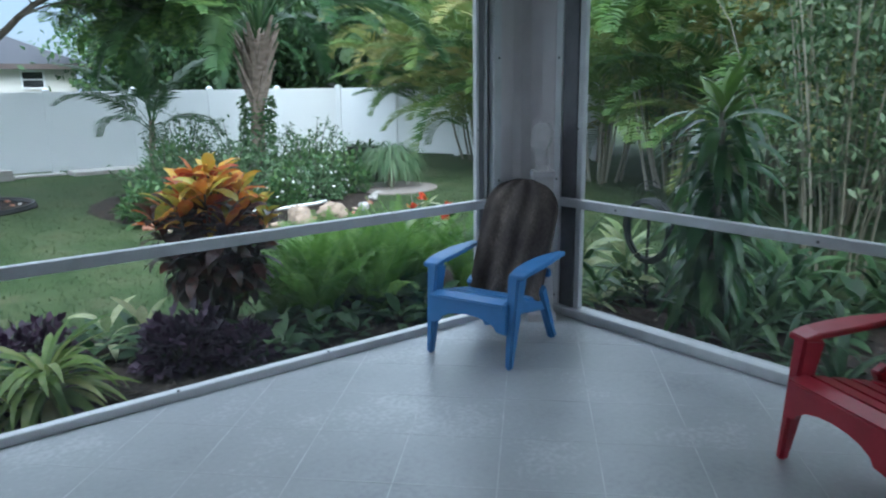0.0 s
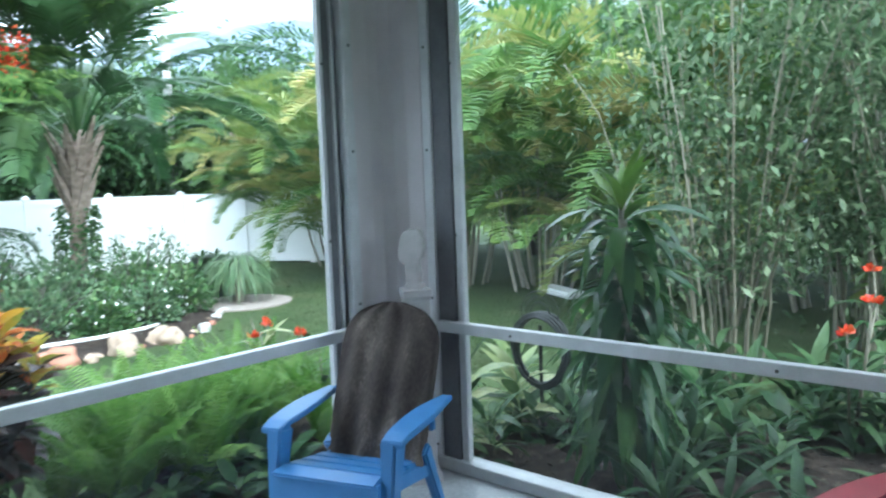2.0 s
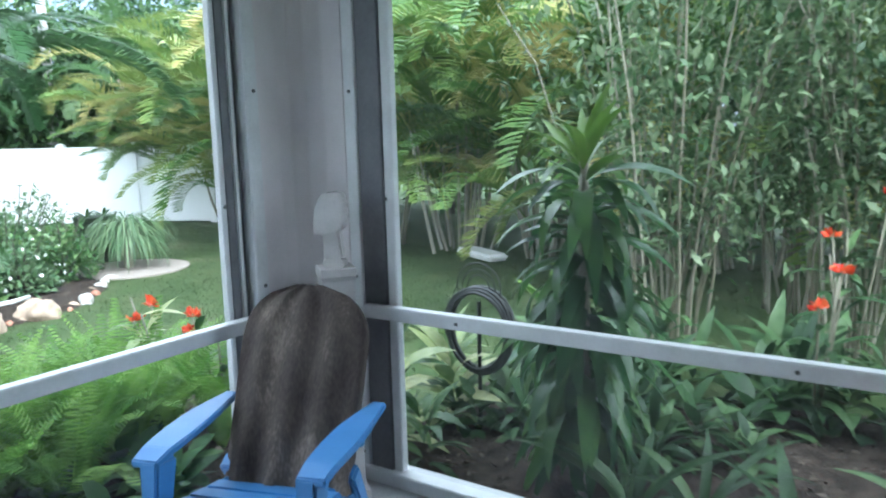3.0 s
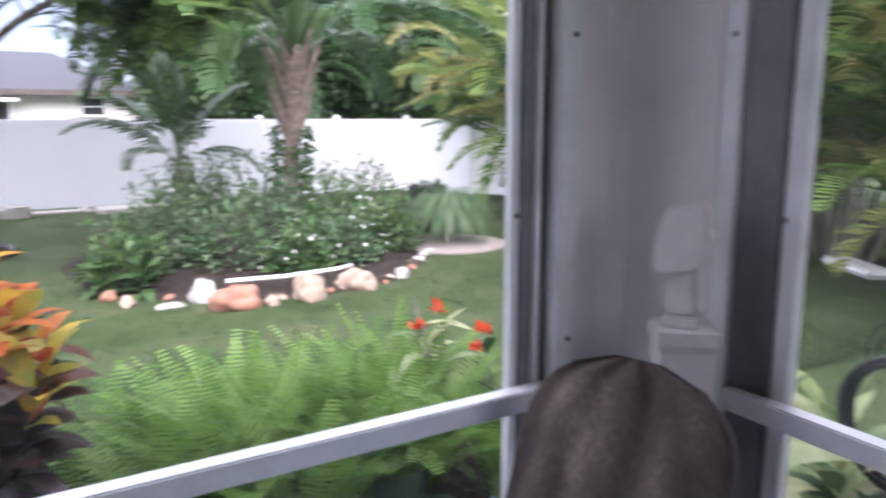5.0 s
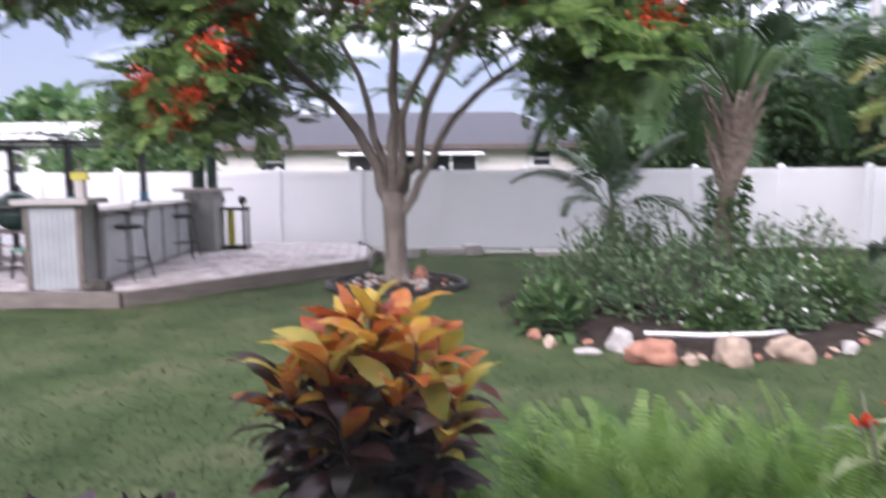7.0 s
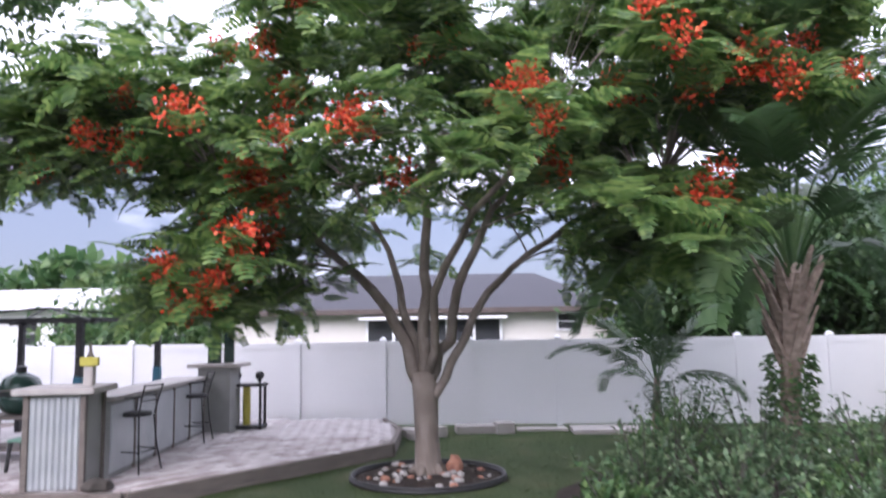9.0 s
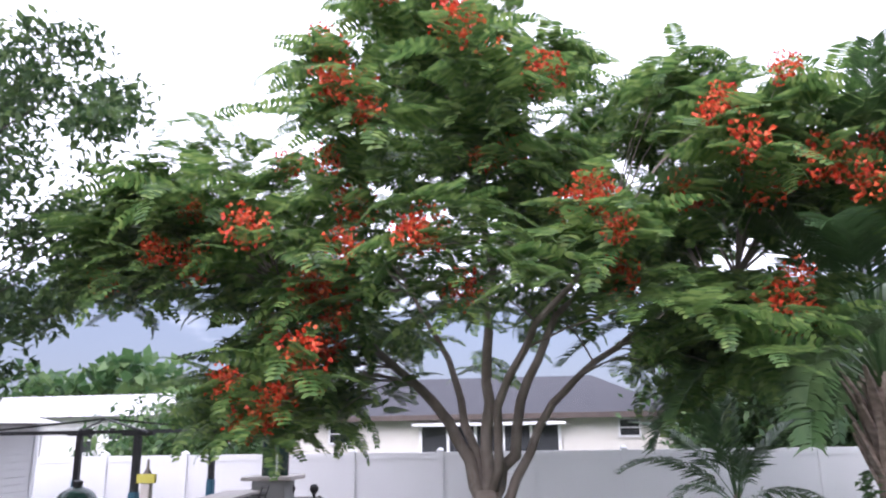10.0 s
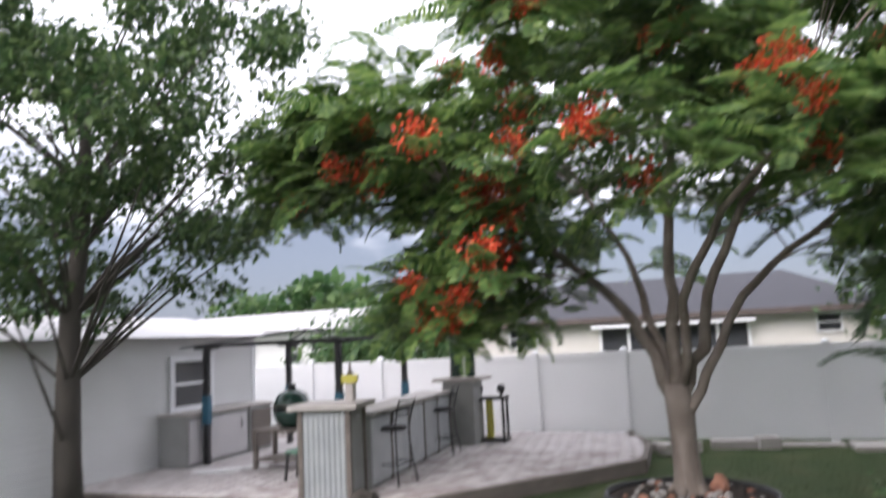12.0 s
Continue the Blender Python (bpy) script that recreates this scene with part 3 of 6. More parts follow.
# ---- chairs ----
def adirondack(name, place, turn, material, label, backrest=True):
    top = thing(name, place, label, "chair", turn=turn)
    for s in (-1, 1):
        part("leg", beam((s * 0.258, 0.0, 0.0), (s * 0.262, -0.085, 0.515), (0.036, 0.042), (0.070, 0.105), (1, 0, 0), 0.01), material, top)
        part("leg", beam((s * 0.225, -0.62, 0.0), (s * 0.235, -0.42, 0.36), (0.045, 0.05), (0.05, 0.07), (1, 0, 0), 0.01), material, top)
        bm = bmesh.new()
        rows = []
        for i in range(9):
            t = i / 8
            y = -0.035 - 0.54 * t
            w = 0.046 + 0.014 * math.sin(math.pi * min(1, t * 1.3)) - 0.02 * max(0, t - 0.7) / 0.3
            x = s * (0.278 + 0.015 * t)
            z = 0.524 + 0.022 * math.sin(t * math.pi * 0.6)
            if i == 0:
                z -= 0.012
            rows.append([bm.verts.new((x + dx, y, z + dz)) for dx, dz in ((-w, -0.014), (w, -0.014), (w, 0.012), (-w, 0.012))])
        for a, b in zip(rows, rows[1:]):
            for k in range(4):
                bm.faces.new((a[k], a[(k + 1) % 4], b[(k + 1) % 4], b[k]))
        bm.faces.new(rows[0][::-1])
        bm.faces.new(rows[-1])
        bmesh.ops.bevel(bm, geom=bm.edges[:], offset=0.005, segments=2, affect="EDGES")
        part("arm", bm, material, top)
        part("side_rail", beam((s * 0.235, 0.0, 0.335), (s * 0.23, -0.52, 0.235), (0.025, 0.07), (0.025, 0.06), (1, 0, 0), 0.006), material, top)
    for i in range(5):
        y = -0.012 - 0.099 * i
        z = 0.372 - 0.019 * i - (0.010 if i == 0 else 0)
        part("seat_slat", boxed((0.465, 0.090, 0.022), (0, 0, 0), 0.007), material, top, at=pose(0, y, z, 11 if i else -9, 0, 0))
    outline = [(-0.24, 0.365), (0.24, 0.365), (0.246, 0.20)]
    outline += [(0.19 * math.cos(a), 0.205 + 0.075 * math.sin(a)) for a in np.linspace(0.05, math.pi - 0.05, 9)] + [(-0.246, 0.20)]
    bm = bmesh.new()
    f = bm.faces.new([bm.verts.new((x, 0.022, z)) for x, z in outline])
    ex = bmesh.ops.extrude_face_region(bm, geom=[f])["geom"]
    bmesh.ops.translate(bm, verts=[v for v in ex if isinstance(v, bmesh.types.BMVert)], vec=(0, -0.026, 0))
    part("apron", bm, material, top)
    for i in range(5):
        k = i - 2
        h = 0.93 - 0.028 * k * k
        part("back_slat", beam((k * 0.078, -0.44, 0.25), (k * 0.088, -0.70, h), (0.070, 0.020), (0.080, 0.020), (1, 0, 0), 0.008), material, top)
    part("back_brace", beam((-0.24, -0.545, 0.42), (0.24, -0.545, 0.42), (0.03, 0.05), (0.03, 0.05), (0, 1, 0), 0.006), material, top)
    return top


BLUE_AT, BLUE_TURN = (2.545, 2.94, 0.0), 108.5
adirondack("adirondack_chair", BLUE_AT, BLUE_TURN, M_BLUE, "blue resin adirondack chair standing in the porch corner")
adirondack("adirondack_chair", (2.735, 1.05, 0.0), 67.0, M_RED, "red resin adirondack chair beside the screen wall")


def throw_cover():
    """A plush cover pulled over the chair's back: rounded at the top, with soft folds."""
    bm = bmesh.new()
    nu, nv, layers = 22, 22, []
    for side in (0, 1):
        grid = []
        for j in range(nv + 1):
            t = j / nv
            # outline: straight flanks that close in a dome
            half = 0.238 + 0.010 * t
            if t > 0.66:
                half *= math.sqrt(max(0.0, 1 - ((t - 0.66) / 0.345) ** 2.7))
            row = []
            for i in range(nu + 1):
                u = 2 * i / nu - 1
                y, z = -0.385 - 0.30 * t, 0.285 + 0.665 * t
                fold = 0.017 * math.sin(u * 11 + 2.0 * t) * (1 - 0.4 * t) + 0.006 * noise.noise((u * 4, t * 5, side * 3.0))
                puff = 0.032 * (1 - abs(u) ** 3) * (1 - t ** 8)
                d = (0.012 + puff + fold) if side == 0 else -(0.030 + 0.4 * puff)
                row.append(bm.verts.new((half * u, y + 0.91 * d, z + 0.41 * d)))
            grid.append(row)
        layers.append(grid)
    for side, g in enumerate(layers):
        for j in range(nv):
            for i in range(nu):
                q = (g[j][i], g[j][i + 1], g[j + 1][i + 1], g[j + 1][i])
                bm.faces.new(q if side else q[::-1])
    a, b = layers
    rim_a = [a[j][0] for j in range(nv)] + a[nv] + [a[j][nu] for j in range(nv - 1, -1, -1)]
    rim_b = [b[j][0] for j in range(nv)] + b[nv] + [b[j][nu] for j in range(nv - 1, -1, -1)]
    for k in range(len(rim_a) - 1):
        bm.faces.new((rim_a[k], rim_a[k + 1], rim_b[k + 1], rim_b[k]))
    bmesh.ops.remove_doubles(bm, verts=bm.verts[:], dist=0.0004)
    return bm


cover = thing("chair_cover", BLUE_AT, "dark brown plush cover draped over the chair back", "chair cover", turn=BLUE_TURN)
part("cover_body", throw_cover(), M_COVER, cover, smooth=True)
part("hem", tube([(-0.237, -0.392, 0.290), (-0.12, -0.365, 0.300), (0, -0.355, 0.304), (0.12, -0.365, 0.300), (0.237, -0.392, 0.290)], 0.011, 8), M_COVER, cover, "rolled plush hem", smooth=True)


# ---- pedestal and statue in the corner ----
solid("pedestal", lathe([(0.125, 0), (0.125, 0.05), (0.10, 0.07), (0.088, 0.93), (0.100, 0.95), (0.100, 0.982)], 4), M_STATUE, "pale painted square pedestal in the porch corner", "pedestal", at=pose(3.405, 3.222, 0.0, 0, 0, 7))


def carved_head():
    """A plain block head in profile, hair swept back, on a short square neck."""
    bm = boxed((0.085, 0.078, 0.030), (0, 0, 0.015), 0.006)
    beam((0.0, 0, 0.028), (-0.006, 0, 0.150), (0.078, 0.072), (0.066, 0.064), (1, 0, 0), 0.010, bm)
    side = [(-0.052, 0.128), (-0.070, 0.150), (-0.074, 0.185), (-0.060, 0.250), (-0.036, 0.296), (0.036, 0.302), (0.050, 0.270), (0.046, 0.246), (0.060, 0.212), (0.048, 0.200), (0.050, 0.172), (0.040, 0.150), (0.020, 0.138)]
    flank = [bm.verts.new((x, -0.046, z)) for x, z in side]
    other = [bm.verts.new((x, 0.046, z)) for x, z in side]
    made = [bm.faces.new(flank), bm.faces.new(other[::-1])]
    for k in range(len(side)):
        j = (k + 1) % len(side)
        made.append(bm.faces.new((flank[k], other[k], other[j], flank[j])))
    bmesh.ops.bevel(bm, geom=list({e for f in made for e in f.edges}), offset=0.007, segments=2, affect="EDGES")
    boxed((0.016, 0.074, 0.014), (0.048, 0, 0.252), 0.004, bm=bm)
    return bm


solid("statue", carved_head(), M_STATUE, "pale weathered carved head statue standing on a pedestal", "statue", at=pose(3.405, 3.222, 0.982, 0, 0, -62))


# ---- fence ----
F_Y, F_TOP, F_STEP, F_X0 = 18.09, 1.55, 1.83, 1.334


def fence_run(name, a, way, count, label):
    top = thing(name, (a[0], a[1], -0.27), label, "fence", turn=math.degrees(math.atan2(way[1], way[0])), kind="structure")
    h = F_TOP + 0.27
    post = finish("post", boxed((0.127, 0.127, h - 0.02), (0, 0, (h - 0.02) / 2), 0.006), M_VINYL)
    cap = finish("cap", lathe([(0.10, 0), (0.10, 0.02), (0.055, 0.05), (0.008, 0.075)], 4), M_VINYL)
    panel = finish("panel", boxed((F_STEP - 0.127, 0.035, h - 0.16), (0, 0, h / 2), 0.003), M_VINYL)
    rail = finish("rail", boxed((F_STEP - 0.127, 0.055, 0.14), (0, 0, 0), 0.006), M_VINYL)
    for i in range(count + 1):
        p = part("post", post, M_VINYL, top, at=pose(i * F_STEP, 0, 0))
        part("cap", cap, M_VINYL, p, at=pose(0, 0, h - 0.02, 0, 0, 45))
        if i < count:
            x = (i + 0.5) * F_STEP
            part("panel", panel, M_VINYL, top, at=pose(x, 0, 0))
            part("rail", rail, M_VINYL, top, at=pose(x, 0, h - 0.11))
            part("rail", rail, M_VINYL, top, at=pose(x, 0, 0.12))
    return top


fence_run("fence", (F_X0 - 7 * F_STEP, F_Y), (1, 0), 12, "white vinyl privacy fence with capped posts")
fence_run("fence", (F_X0 + 5 * F_STEP + 0.02, F_Y - 0.06), (0.42, -0.91), 4, "white vinyl privacy fence returning beside the hedge")


# ---- houses beyond the fence ----
def house():
    top = thing("house", (-0.6, 26.0, -0.27), "low cream house with dark shingle roof behind the fence", "house")
    w, d, e = 12.1, 9.0, 2.58
    part("wall", boxed((w, 0.2, e), (0, 0.1, e / 2)), M_STUCCO, top)
    part("wall", boxed((0.2, d, e), (w / 2 - 0.1, d / 2 + 0.2, e / 2)), M_STUCCO, top)
    part("wall", boxed((0.2, d, e), (-w / 2 + 0.1, d / 2 + 0.2, e / 2)), M_STUCCO, top)
    bm = bmesh.new()
    o, hip = 0.45, 3.0
    c = [bm.verts.new(p) for p in ((-w / 2 - o, -o, e), (w / 2 + o, -o, e), (w / 2 + o, d + o, e), (-w / 2 - o, d + o, e), (-w / 2 + 0.3, d / 2, e + 1.45), (w / 2 - hip + 1.0, d / 2, e + 1.45))]
    for q in ((0, 1, 5, 4), (1, 2, 5), (2, 3, 4, 5), (3, 0, 4), (3, 2, 1, 0)):
        bm.faces.new([c[k] for k in q])
    part("roof", bm, M_SHINGLE, top, "dark grey shingle roof")
    part("fascia", boxed((w + 2 * o, 0.04, 0.16), (0, -o - 0.022, e - 0.03)), M_FASCIA, top, "brown fascia board")
    # lanai with mullions; a dark sheet on the wall stands for its shaded inside
    x0, x1 = -1.6, 2.7
    part("lanai_shade", boxed((x1 - x0, 0.05, 1.3), ((x0 + x1) / 2, -0.03, 1.62)), M_DARKGLASS, top, "lanai opening as a sheet coloured dark for its shade")
    for x in np.linspace(x0, x1, 6):
        part("mullion", boxed((0.09, 0.07, 1.3), (x, -0.07, 1.62), 0.005), M_VINYL, top)
    part("lintel", boxed((x1 - x0 + 0.4, 0.5, 0.09), ((x0 + x1) / 2, -0.25, 2.33), 0.01), M_VINYL, top)
    for x, z, ww, hh in ((4.8, 2.16, 0.62, 0.52), (-4.1, 2.1, 0.9, 0.6)):
        wi = part("window", boxed((ww, 0.04, hh), (x, -0.025, z)), M_DARKGLASS, top)
        for dx, dz, sx, sz in ((0, hh / 2, ww + 0.1, 0.06), (0, -hh / 2, ww + 0.1, 0.06), (ww / 2, 0, 0.06, hh), (-ww / 2, 0, 0.06, hh), (0, 0, ww, 0.035)):
            part("frame", boxed((sx, 0.03, sz), (x + dx, -0.06, z + dz)), M_VINYL, wi)
    return top


house()


def left_house():
    top = thing("house", (-14.2, 24.0, -0.27), "white sided house with pale metal roof behind the fence", "house")
    w, d, e = 8.2, 6.0, 2.80
    for i in range(21):
        part("board", boxed((w, 0.05, 0.125), (0, 0.0, 0.07 + i * 0.13), 0.004), M_SIDING, top)
    part("wall", boxed((w, d, e), (0, d / 2 + 0.04, e / 2)), M_SIDING, top)
    bm = bmesh.new()
    c = [bm.verts.new(p) for p in ((-w / 2 - 0.3, -0.5, e - 0.05), (w / 2 + 0.3, -0.5, e - 0.05), (w / 2 + 0.3, d + 0.4, e), (-w / 2 - 0.3, d + 0.4, e), (-w / 2 - 0.3, d / 2, e + 0.75), (w / 2 + 0.3, d / 2, e + 0.75))]
    for q in ((0, 1, 5, 4), (1, 2, 5), (2, 3, 4, 5), (3, 0, 4), (3, 2, 1, 0)):
        bm.faces.new([c[k] for k in q])
    part("roof", bm, M_TIN, top, "pale standing-seam metal roof")
    for i in range(18):
        x = -w / 2 + i * w / 17
        part("seam", beam((x, -0.5, e - 0.04), (x, d / 2, e + 0.76), (0.03, 0.03), (0.03, 0.03), (1, 0, 0), 0), M_TIN, top)
    for x in (2.0, 3.0, 0.2):
        wi = part("window", boxed((0.5, 0.05, 0.75), (x, -0.035, 2.05)), M_DARKGLASS, top)
        for dx, dz, sx, sz in ((0, 0.39, 0.62, 0.06), (0, -0.39, 0.62, 0.06), (0.27, 0, 0.06, 0.8), (-0.27, 0, 0.06, 0.8), (0, 0, 0.5, 0.03)):
            part("frame", boxed((sx, 0.03, sz), (x + dx, -0.07, 2.05 + dz)), M_VINYL, wi)
    return top


left_house()


def shed():
    """The sided outbuilding at the deck; its wall faces the bar."""
    top = thing("shed", (-8.0, 11.8, -0.20), "white sided outbuilding with a small window on the deck", "shed")
    length, e = 8.4, 2.40
    part("wall", boxed((4.0, length, e), (-2.03, 0, e / 2)), M_SIDING, top)
    for i in range(18):
        part("board", boxed((0.05, length, 0.126), (0, 0, 0.07 + i * 0.131), 0.004), M_SIDING, top)
    part("corner_trim", boxed((0.09, 0.1, e), (0.01, length / 2, e / 2), 0.005), M_VINYL, top)
    bm = bmesh.new()
    c = [bm.verts.new(p) for p in ((0.4, -length / 2 - 0.2, e), (0.4, length / 2 + 0.25, e), (-4.4, length / 2 + 0.25, e), (-4.4, -length / 2 - 0.2, e), (-2, length / 2 + 0.25, e + 0.5), (-2, -length / 2 - 0.2, e + 0.5))]
    for q in ((0, 1, 4, 5), (1, 2, 4), (2, 3, 5, 4), (3, 0, 5), (3, 2, 1, 0)):
        bm.faces.new([c[k] for k in q])
    part("roof", bm, M_TIN, top, "pale metal roof")
    wi = part("window", boxed((0.05, 0.95, 0.85), (0.03, 2.3, 1.55)), M_DARKGLASS, top)
    for dy, dz, sy, sz in ((0, 0.46, 1.2, 0.11), (0, -0.46, 1.2, 0.11), (0.53, 0, 0.11, 0.85), (-0.53, 0, 0.11, 0.85), (0, 0, 0.95, 0.05)):
        part("frame", boxed((0.05, sy, sz), (0.06, 2.3 + dy, 1.55 + dz), 0.004), M_VINYL, wi)
    return top


shed()

# ---- deck with pavers, timber edge ----
DECK = -0.06
DECK_OUT = [(-9.0, 11.3), (-2.55, 11.3), (0.10, 14.75), (0.0, 16.5), (-0.5, 17.9), (-9.0, 17.9)]
solid("patio", prism(DECK_OUT, -0.30, DECK - 0.035), M_DECKBASE, "raised paved patio beside the fence", "patio", "structure")
patio = bpy.data.objects["patio"]
for a, b in zip(DECK_OUT[:4], DECK_OUT[1:5]):
    v = (Vector(b) - Vector(a)).normalized()
    o = Vector((v.y, -v.x)) * 0.04
    part("edge_timber", beam((a[0] + o.x, a[1] + o.y, -0.165), (b[0] + o.x, b[1] + o.y, -0.165), (0.09, 0.22), (0.09, 0.22), (v.y, -v.x, 0), 0.008), M_TIMBER, patio, "weathered timber edge beam")


def inside_poly(x, y, poly):
    hit = False
    for (x0, y0), (x1, y1) in zip(poly, poly[1:] + poly[:1]):
        if (y0 > y) != (y1 > y) and x < (x1 - x0) * (y - y0) / (y1 - y0) + x0:
            hit = not hit
    return hit


# ---- trees ----
def tree_top(name, place, label, category="tree", group=""):
    return thing(name, place, label, category, group)


def curve(a, b, sag, n=6):
    """Points from a to b that bow upwards by sag."""
    a, b = Vector(a), Vector(b)
    return [a.lerp(b, i / n) + Vector((0, 0, sag * math.sin(math.pi * i / n))) for i in range(n + 1)]


def poinciana():
    rng = np.random.default_rng(11)
    base = Vector((0.88, 13.12, -0.26))
    top = tree_top("flame_tree", base, "spreading flame tree with feathery leaves and scarlet flowers")
    trunk = [(0, 0, -0.05), (0.0, 0, 0.10), (-0.02, 0, 0.6), (-0.03, 0, 1.05), (-0.06, 0, 1.45)]
    part("trunk", tube(trunk, [0.27, 0.19, 0.165, 0.175, 0.17], 14), M_BARK, top, smooth=True)
    for k in range(5):
        a = k * 1.3 + 0.4
        part("root_flare", tube([(0.10 * math.cos(a), 0.10 * math.sin(a), 0.20), (0.24 * math.cos(a), 0.24 * math.sin(a), 0.05), (0.38 * math.cos(a), 0.38 * math.sin(a), -0.03)], [0.07, 0.06, 0.02], 7), M_BARK, top, smooth=True)
    limbs = [
        [(-0.10, 0, 1.2), (-0.38, -0.05, 2.1), (-0.95, -0.2, 2.85), (-1.6, -0.5, 3.5), (-2.7, -0.9, 4.1)],
        [(-0.06, 0, 1.3), (-0.32, 0.1, 2.3), (-0.62, 0.4, 3.2), (-1.2, 0.9, 4.3)],
        [(-0.04, 0, 1.35), (-0.03, -0.1, 2.2), (-0.02, -0.3, 3.2), (0.10, -0.5, 4.3), (0.0, -0.5, 5.6), (-0.25, -0.4, 6.8)],
        [(0.0, 0, 1.25), (0.25, 0.05, 1.9), (0.55, 0.0, 2.9), (0.95, -0.2, 3.7), (1.7, -0.5, 4.5)],
        [(0.03, 0, 1.0), (0.35, 0.1, 1.5), (0.85, 0.2, 2.55), (1.45, 0.2, 3.1), (2.4, -0.2, 3.7), (3.3, -0.5, 4.1)],
        [(0.02, 0, 1.4), (0.2, -0.5, 2.5), (0.7, -1.3, 3.5), (1.5, -2.1, 4.1)],
    ]
    joints = []
    for i, pts in enumerate(limbs):
        r0 = 0.10 if i in (0, 2, 3) else 0.075
        fine = []
        for a, b in zip(pts, pts[1:]):
            fine += [Vector(a).lerp(Vector(b), k / 3) + Vector(rng.normal(0, 0.034, 3)) for k in range(3)]
        fine.append(Vector(pts[-1]))
        part("limb", tube(fine, list(np.linspace(r0, 0.028, len(fine))), 8), M_BARK, top, smooth=True)
        joints += fine[len(fine) // 2:]
    # tips of the crown: an umbrella, drooping at the rim and lower to the west
    tips = []
    while len(tips) < 370:
        a, r = rng.uniform(0, math.tau), math.sqrt(rng.uniform(0.0, 1))
        x, y = 5.9 * r * math.cos(a) + 0.25, 3.0 * r * math.sin(a) - 0.4
        roof = (9.0 - 0.52 * abs(x + 0.3) ** 1.2 if x < 0 else 8.3 - 0.36 * x) - 1.7 * (y / 3.0) ** 2 + 0.5 * noise.noise((x * 0.8, y * 0.8, 2.0))
        low = 3.95 - 1.0 * r ** 2 + 0.4 * noise.noise((x, y, 5.0))
        if x < -0.8 and r > 0.35:
            low -= 1.15 * min(1, (-x - 0.8) / 1.5) if x > -3.7 else -0.55
        if x > 1.6 and r > 0.4:
            low -= 0.40 * min(1, (x - 1.6) / 1.2) if x < 3.5 else -1.4
        if roof < low + 0.4:
            roof = low + 0.4
        u = rng.uniform(0, 1)
        z = low + (roof - low) * (u ** 0.8 if r < 0.5 else u)
        if noise.noise((x * 0.9, y * 0.9, z * 1.1)) < 0.0:
            continue
        tips.append((x, y, z))
    # boughs that hang low on both sides
    tips += [(rng.uniform(-3.4, -1.2), rng.uniform(-1.8, 0.2), rng.uniform(2.35, 3.6)) for k in range(26)]
    tips += [(rng.uniform(2.1, 3.7), rng.uniform(-1.6, 0.2), rng.uniform(2.7, 3.7)) for k in range(20)]
    bm = bmesh.new()
    for p in tips[::2]:
        q = min(joints, key=lambda j: (Vector(p) - j).length + 1.2 * max(0, j.z - p[2]))
        cv = curve(q, p, 0.12 * (Vector(p) - q).length, 5)
        tube(cv, list(np.linspace(0.016, 0.005, len(cv))), 5, bm, False)
    part("branchwork", bm, M_BARK, top, smooth=True)["kind"] = "stuff"
    shapes = [frond(0.78, 14, 0.21, 0.050, b, 12, 8, dr, 0.16, 66, s, 0.006) for b, dr, s in ((55, 0.35, 1), (85, 0.5, 2), (35, 0.25, 3))]
    pos, way = [], []
    for p in tips:
        n = rng.integers(10, 15)
        out = np.array((p[0] + 0.2, p[1] + 0.4, 0.0))
        out /= max(np.linalg.norm(out), 0.5)
        for k in range(n):
            a = rng.uniform(0, math.tau)
            d = np.array((math.cos(a), math.sin(a), rng.uniform(-0.35, 0.45))) + out * 0.5
            pos.append(np.array(p) + rng.normal(0, 0.10, 3))
            way.append(d)
    pos, way = np.array(pos), np.array(way)
    up = np.array((0, 0, 1.0)) + rng.normal(0, 0.22, (len(pos), 3))
    pick = rng.integers(0, 3, len(pos))
    size = rng.uniform(0.65, 1.25, len(pos))
    made = [scatter(shapes[k], aim(pos[pick == k], way[pick == k], up[pick == k], size[pick == k])) for k in range(3)]
    crown = part("crown", array_mesh("crown", *joined(*made), M_POINC), M_POINC, top)
    crown["kind"] = "stuff"
    # flower clusters
    flowers = []
    for v in range(3):
        n = 170
        d = rand_dirs(rng, n)
        ps = d * rng.uniform(0.2, 1.0, (n, 1)) * (0.23, 0.23, 0.25)
        flowers.append(array_mesh("flower_cluster", *scatter(rhomb(0.052, 0.050, 0.4), aim(ps, d + rng.normal(0, 0.5, (n, 3)), rand_dirs(rng, n), rng.uniform(0.6, 1.2, n))), M_FLAME))
